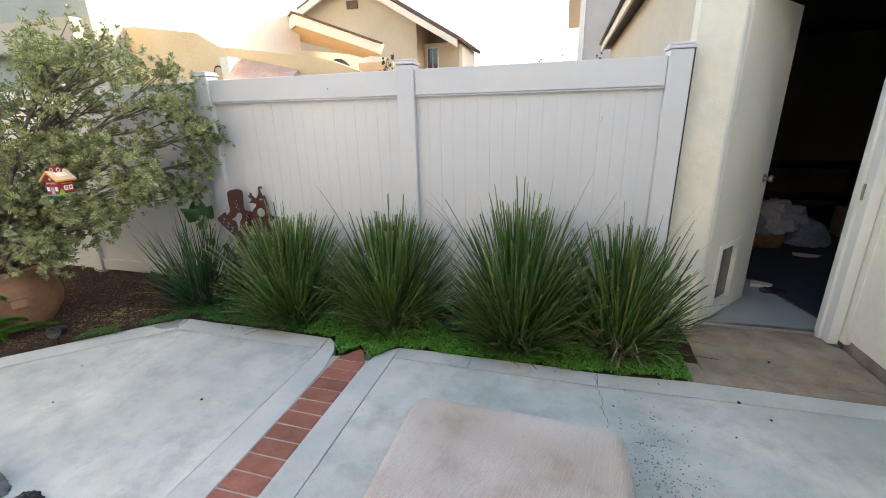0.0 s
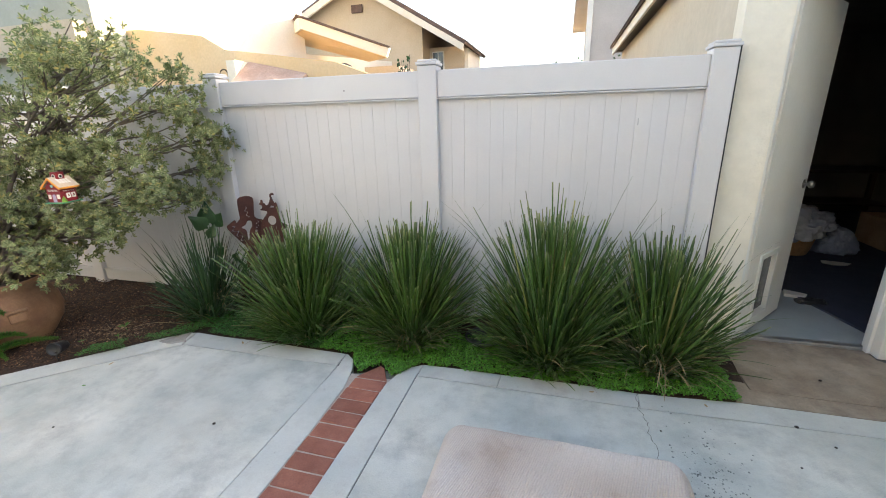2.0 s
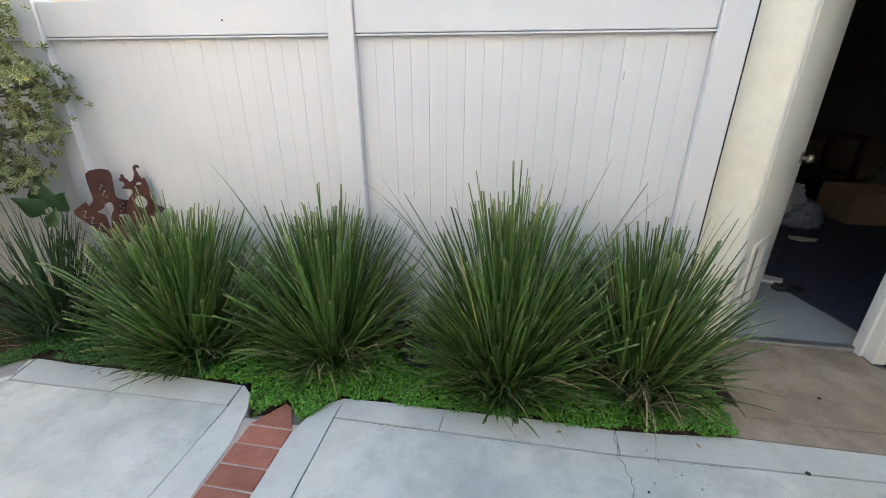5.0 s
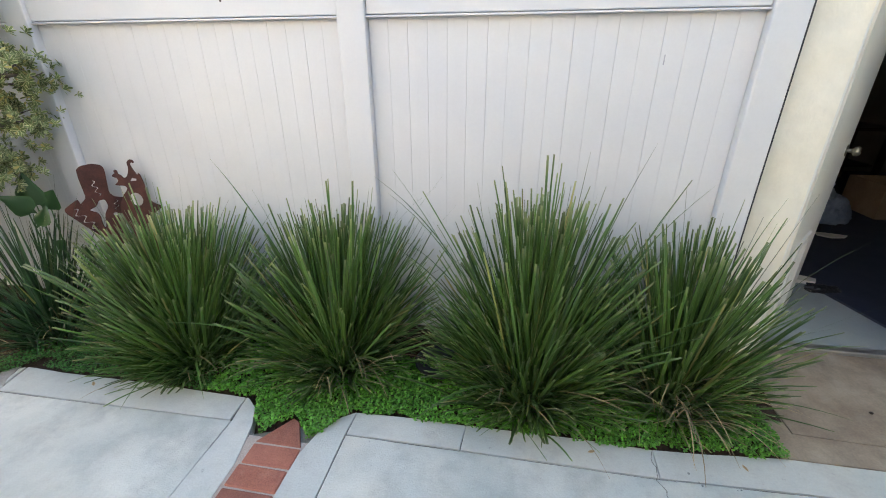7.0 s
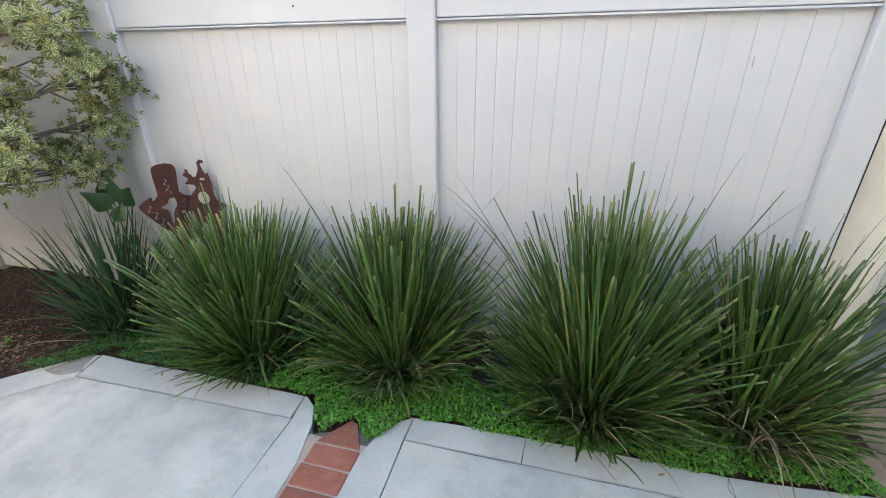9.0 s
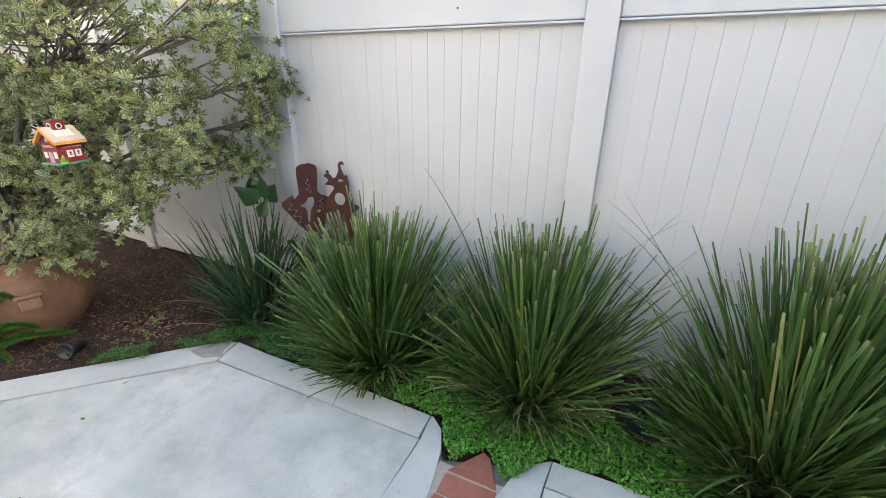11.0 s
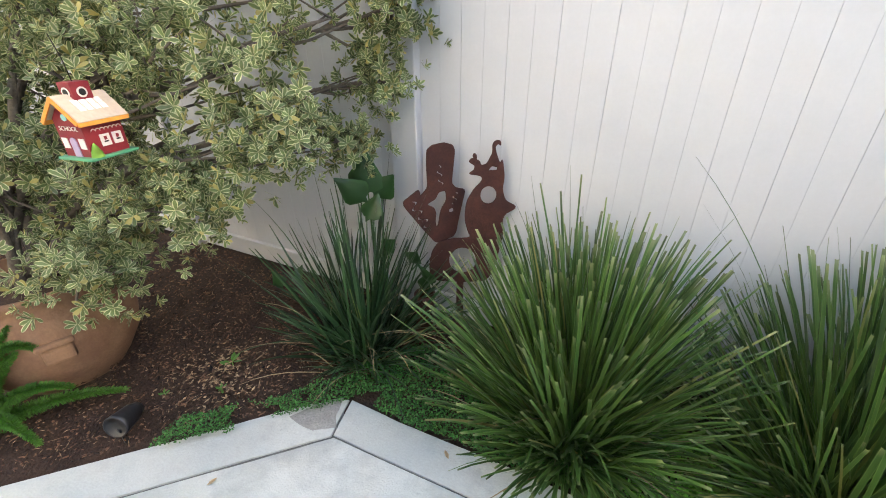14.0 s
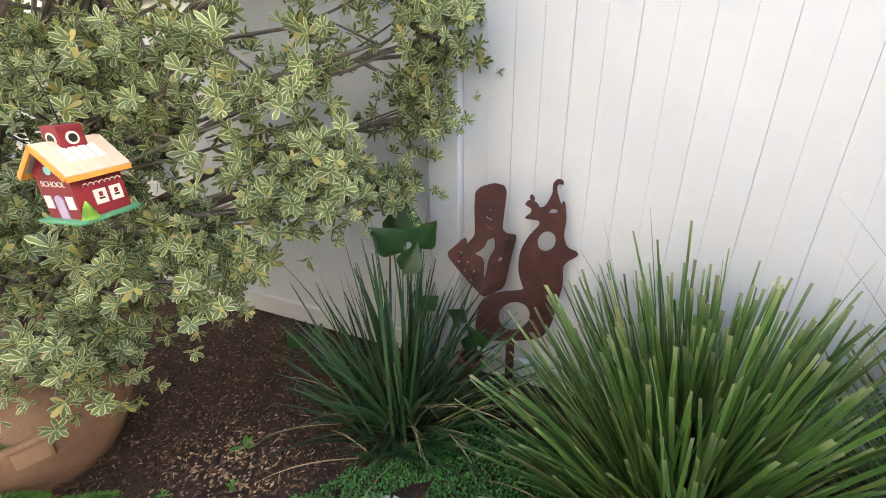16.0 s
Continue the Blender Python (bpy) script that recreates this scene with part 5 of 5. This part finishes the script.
for vx, vy, rz in ((0, -0.0225, 0), (-0.0265, 0, -90)):
    bm = bmesh.new()
    bmesh.ops.create_cone(bm, segments=18, radius1=0.0135, radius2=0.0135, depth=0.0012, cap_ends=True)
    petals = part("opening_ring", bm, CREAM, bell)
    petals.matrix_basis = pose(vx, vy, HB + 0.062, 90, 0, rz)
    bm = bmesh.new()
    bmesh.ops.create_cone(bm, segments=16, radius1=0.009, radius2=0.009, depth=0.0024, cap_ends=True)
    hole_ = part("opening", bm, BLACK_PLASTIC, bell)
    hole_.matrix_basis = pose(vx, vy, HB + 0.062, 90, 0, rz)
# long side: windows, lace, tree; gable end: door, windows and lettering
for wx in (-0.004, 0.031):
    win = part("window", cube(wx - 0.0135, -D2 - 0.0022, 0.030, wx + 0.0135, -D2 + 0.001, 0.062, 0.0006), CREAM, bh, "cream window with a red flower")
    part("flower", cube(wx - 0.004, -D2 - 0.0032, 0.046, wx + 0.004, -D2 - 0.0015, 0.056), RED, win)
    part("stem", cube(wx - 0.006, -D2 - 0.0030, 0.040, wx + 0.006, -D2 - 0.0018, 0.044), IRON, win)
bm = bmesh.new()
for k in range(7):
    tube(bm, [(-0.028 + 0.012 * k + 0.006 * math.cos(t), -D2 - 0.001, 0.073 + 0.006 * math.sin(t)) for t in np.linspace(0, math.pi, 6)], [0.0012] * 6, 5)
part("lace_line", bm, CREAM, bh)
bm = bmesh.new()
lathe(bm, [(0.016, 0.0), (0.013, 0.012), (0.014, 0.012), (0.008, 0.024), (0.009, 0.024), (0.001, 0.038)], 12)
tr_ = part("painted_tree", bm, LIME, bh, "lime green painted fir tree")
tr_.matrix_basis = Matrix.Translation((-W2 + 0.012, -D2 - 0.006, 0.008))
gx = -W2
bm = bmesh.new()
pts = [(-0.012, 0.008), (0.012, 0.008), (0.012, 0.048)] + [(0.012 * math.cos(t), 0.048 + 0.012 * math.sin(t)) for t in np.linspace(0.3, math.pi - 0.3, 6)] + [(-0.012, 0.048)]
f1 = [bm.verts.new((gx - 0.002, -y, z)) for y, z in pts]
bm.faces.new(f1)
e = bmesh.ops.extrude_face_region(bm, geom=list(bm.faces))
bmesh.ops.translate(bm, verts=[g for g in e["geom"] if isinstance(g, bmesh.types.BMVert)], vec=(0.0025, 0, 0))
part("painted_door", bm, LILAC, bh, "lilac arched door")
for wy in (-0.030, 0.030):
    part("window", cube(gx - 0.0022, wy - 0.010, 0.030, gx + 0.001, wy + 0.010, 0.058, 0.0006), CREAM, bh)
txt = bpy.data.curves.new("lettering", "FONT")
txt.body, txt.size, txt.align_x, txt.extrude = "SCHOOL", 0.0165, "CENTER", 0.0006
tmp = new("tmp", txt)
me = bpy.data.meshes.new_from_object(tmp.evaluated_get(bpy.context.evaluated_depsgraph_get()))
bpy.data.objects.remove(tmp)
me.materials.clear()
me.materials.append(CREAM)
lt = new("lettering", me)
lt.parent = bh
lt.matrix_basis = pose(gx - 0.0012, 0, 0.078, 90, 0, -90)
bm = bmesh.new()
bmesh.ops.create_cone(bm, segments=16, radius1=0.009, radius2=0.009, depth=0.002, cap_ends=True)
ob = part("clock_disc", bm, surf("turquoise_paint", (0.2, 0.5, 0.5), (0.3, 0.6, 0.58), 12, 0.5, 0.02, 90, 0.05), bh)
ob.matrix_basis = pose(gx - 0.001, 0, 0.112, 0, 90, 0)
bm = bmesh.new()
tube(bm, [(0, 0, HB + 0.088), (0.0, 0.004, HB + 0.14), (0.0, 0.02, HB + 0.2)], [0.0015] * 3, 5)
part("hanging_cord", bm, IRON, bh)
bh.rotation_euler = (0, 0, radians(100))

# ---------------------------------------------------------------- spotlight in the bed
sp = tagged(empty("garden_spotlight", (-3.50, 1.82, 0.0)), "small black plastic garden spotlight lying in the mulch", "garden light")
bm = bmesh.new()
lathe(bm, [(0.001, -0.06), (0.025, -0.058), (0.036, -0.03), (0.044, 0.04), (0.046, 0.06), (0.040, 0.06), (0.034, 0.045), (0.001, 0.045)], 24)
hd = part("lamp_head", bm, BLACK_PLASTIC, sp)
hd.matrix_basis = pose(-0.02, 0.04, 0.06, 78, 0, 25)
part("stake", cube(-0.008, -0.008, -0.04, 0.008, 0.008, 0.05, 0.002), BLACK_PLASTIC, sp)

# small weeds in the mulch
for wx, wy, sc, seed in ((-3.45, 2.27, 1.0, 1), (-3.36, 2.14, 0.6, 2), (-3.56, 2.02, 0.5, 3)):
    r2 = random.Random(seed)
    weed = tagged(empty("weed_seedling", (wx, wy, 0.0)), "small bright green weed seedling in the mulch", "weed")
    for k in range(5):
        vs, fs, us = [], [], []
        for t_, w_ in ((0, 0.15), (0.35, 0.9), (0.7, 0.8), (1.0, 0.05)):
            vs += [(t_ * 0.045 * sc, -w_ * 0.012 * sc, 0.02 * sc + 0.02 * t_ * sc), (t_ * 0.045 * sc, w_ * 0.012 * sc, 0.02 * sc + 0.02 * t_ * sc)]
            us += [(0, t_), (1, t_)]
        fs = [(2 * q, 2 * q + 1, 2 * q + 3, 2 * q + 2) for q in range(3)]
        lf = flat_mesh("leaf", vs, fs, FERN, weed, us)
        lf.rotation_euler = (r2.uniform(-0.3, 0.3), r2.uniform(-0.3, 0.2), k * 1.25 + r2.uniform(-0.3, 0.3))
    bm = bmesh.new()
    tube(bm, [(0, 0, -0.01), (0, 0, 0.022 * sc)], [0.0025, 0.002], 5)
    part("stem", bm, FERN, weed)

# dark plastic basin between the clumps
bm = bmesh.new()
lathe(bm, [(0.10, 0.0), (0.13, 0.035), (0.135, 0.035), (0.12, 0.025), (0.09, 0.012), (0.001, 0.012)], 28)
ob = part("plastic_saucer", bm, BLACK_PLASTIC)
ob.location = (-0.66, 2.68, 0.03)
tagged(ob, "black plastic plant saucer half hidden in groundcover", "saucer")

# ---------------------------------------------------------------- pet bed on the patio
pet = tagged(empty("pet_bed", (-0.15, 1.155, 0.0)), "sun bleached beige corduroy pet bed on a grey base", "pet bed")


def pillow(w, d, z0, z1, rad, puff, n=44):
    bm = bmesh.new()
    def height(u, v):
        e = min(1 - abs(u), 1 - abs(v))
        return min(1, (max(0, e) * 10)) ** 0.5
    top, bot = {}, {}
    for i in range(n + 1):
        for j in range(n + 1):
            u, v = 2 * i / n - 1, 2 * j / n - 1
            u, v = math.copysign(1 - (1 - abs(u)) ** 1.5, u), math.copysign(1 - (1 - abs(v)) ** 1.5, v)
            cx, cy = u * w / 2, v * d / 2
            # rounded corners
            qx, qy = abs(cx) - (w / 2 - rad), abs(cy) - (d / 2 - rad)
            if qx > 0 and qy > 0 and math.hypot(qx, qy) > 1e-6:
                k = max(qx, qy) / math.hypot(qx, qy)
                cx, cy = math.copysign(w / 2 - rad + qx * k, cx), math.copysign(d / 2 - rad + qy * k, cy)
            h = height(u, v)
            wob = 0.006 * noise.noise((cx * 6, cy * 6, 1)) * h + 0.003 * noise.noise((cx * 15, cy * 15, 3)) * h
            zm = z0 + (z1 - z0) * 0.45
            top[i, j] = bm.verts.new((cx, cy, zm + (z1 - zm) * h + wob - puff * h * (1 - max(abs(u), abs(v)) ** 2)))
            bot[i, j] = top[i, j] if i in (0, n) or j in (0, n) else bm.verts.new((cx, cy, zm - (zm - z0) * h))
    for i in range(n):
        for j in range(n):
            bm.faces.new((top[i, j], top[i + 1, j], top[i + 1, j + 1], top[i, j + 1])).smooth = True
            bm.faces.new((bot[i, j + 1], bot[i + 1, j + 1], bot[i + 1, j], bot[i, j])).smooth = True
    return bm


# corduroy ribs as a fine wave in the relief
nt = PAD.node_tree
wv = nt.nodes.new("ShaderNodeTexWave")
wv.bands_direction = "X"
wv.inputs["Scale"].default_value, wv.inputs["Distortion"].default_value = 36.0, 0.6
mp2 = nt.nodes.new("ShaderNodeMapping")
mp2.inputs["Rotation"].default_value = (0, 0, 0.25)
gg = nt.nodes.new("ShaderNodeNewGeometry")
nt.links.new(gg.outputs["Position"], mp2.inputs["Vector"])
nt.links.new(mp2.outputs[0], wv.inputs["Vector"])
bp = nt.nodes.new("ShaderNodeBump")
bp.inputs["Strength"].default_value, bp.inputs["Distance"].default_value = 0.5, 0.004
nt.links.new(wv.outputs["Fac"], bp.inputs["Height"])
old = nt.nodes["Bump"]
nt.links.new(old.outputs[0], bp.inputs["Normal"])
nt.links.new(bp.outputs[0], nt.nodes["Principled BSDF"].inputs["Normal"])
part("cushion", pillow(0.99, 0.99, 0.06, 0.222, 0.09, 0.014), PAD, pet)
part("base", pillow(0.95, 0.95, 0.0, 0.11, 0.08, 0.0, 24), GREY_FABRIC, pet, "dark grey fabric base")

# crumpled bags at the edge of the patio
for name, at, size, seed, mt, lab in (("fabric_bag", (-2.36, 0.74, 0.0), (0.13, 0.11, 0.08), 41.0, GREY_FABRIC, "crumpled grey fabric bag lying on the concrete"), ("plastic_bag", (-2.05, 0.76, 0.0), (0.08, 0.07, 0.05), 47.0, BLACK_PLASTIC, "crumpled black plastic bag lying on the concrete")):
    ob = cloth(name, at, size, seed, mt, lab)
    tagged(ob, category="bag")

# a few fallen leaves
for k, (lx, ly, mt, lab) in enumerate(((-2.98, 1.62, FERN, "small yellow green leaf fallen on the concrete"), (-3.05, 1.83, DEAD, "small dry leaf fallen on the concrete"), (-2.35, 2.28, DEAD, "small dry leaf fallen on the concrete"), (0.05, 2.30, DEAD, "small dry leaf fallen on the concrete"), (0.62, 2.33, DEAD, "small dry leaf fallen on the concrete"))):
    vs, us = [], []
    for t_, w_ in ((0, 0.1), (0.35, 0.9), (0.7, 0.75), (1.0, 0.05)):
        vs += [(t_ * 0.035, -w_ * 0.008, 0.003 + 0.004 * t_), (t_ * 0.035, w_ * 0.008, 0.002 + 0.006 * t_)]
        us += [(0, t_), (1, t_)]
    lf = flat_mesh("fallen_leaf", vs, [(0, 1, 3, 2), (2, 3, 5, 4), (4, 5, 7, 6)], mt, None, us)
    lf.matrix_world = pose(lx, ly, 0.0, 0, 0, 70 * k)
    tagged(lf, lab, "leaf", group="fallen leaves")

# small pebbles on the paving
for at, r in (((-1.905, 1.538), 0.008), ((-2.73, 1.305), 0.006), ((1.007, 2.24), 0.010), ((1.113, 2.127), 0.007), ((1.33, 2.72), 0.009), ((0.35, 2.05), 0.005), ((0.9, 1.95), 0.005)):
    bm = bmesh.new()
    bmesh.ops.create_icosphere(bm, subdivisions=2, radius=r)
    for vtx in bm.verts:
        vtx.co *= 1 + 0.25 * noise.noise(vtx.co * 60 + Vector((at[0], 0, 0)))
        vtx.co.z *= 0.55
    ob = part("pebble", bm, IRON)
    ob.location = (at[0], at[1], r * 0.45)
    tagged(ob, "small dark pebble lying on the concrete", "pebble", group="pebbles on the patio")

# ---------------------------------------------------------------- bricks of the strip
strip = structure(part("brick_strip", cube(-1.41, -3.4, -0.08, -1.13, 2.14, -0.004), MORTAR), "strip of red bricks between two concrete slabs", "brick edging")
bm = cube(-0.105, -0.0475, -0.06, 0.105, 0.0475, 0.002, 0.004, 1)
me = bpy.data.meshes.new("brick")
bm.to_mesh(me)
bm.free()
me.materials.append(BRICK)
for k in range(53):
    y = 2.056 - 0.1035 * k
    b = new("brick", me)
    b.parent = strip
    b.matrix_basis = pose(-1.261 + random.uniform(-0.002, 0.002), y, random.uniform(-0.0015, 0.001), random.uniform(-0.4, 0.4), random.uniform(-0.4, 0.4), random.uniform(-0.6, 0.6))
bm = bmesh.new()
prism(bm, [(-1.362, 2.112), (-1.158, 2.112), (-1.225, 2.235), (-1.262, 2.255)], -0.06, 0.002, 0.004)
part("cut_brick", bm, BRICK, strip)
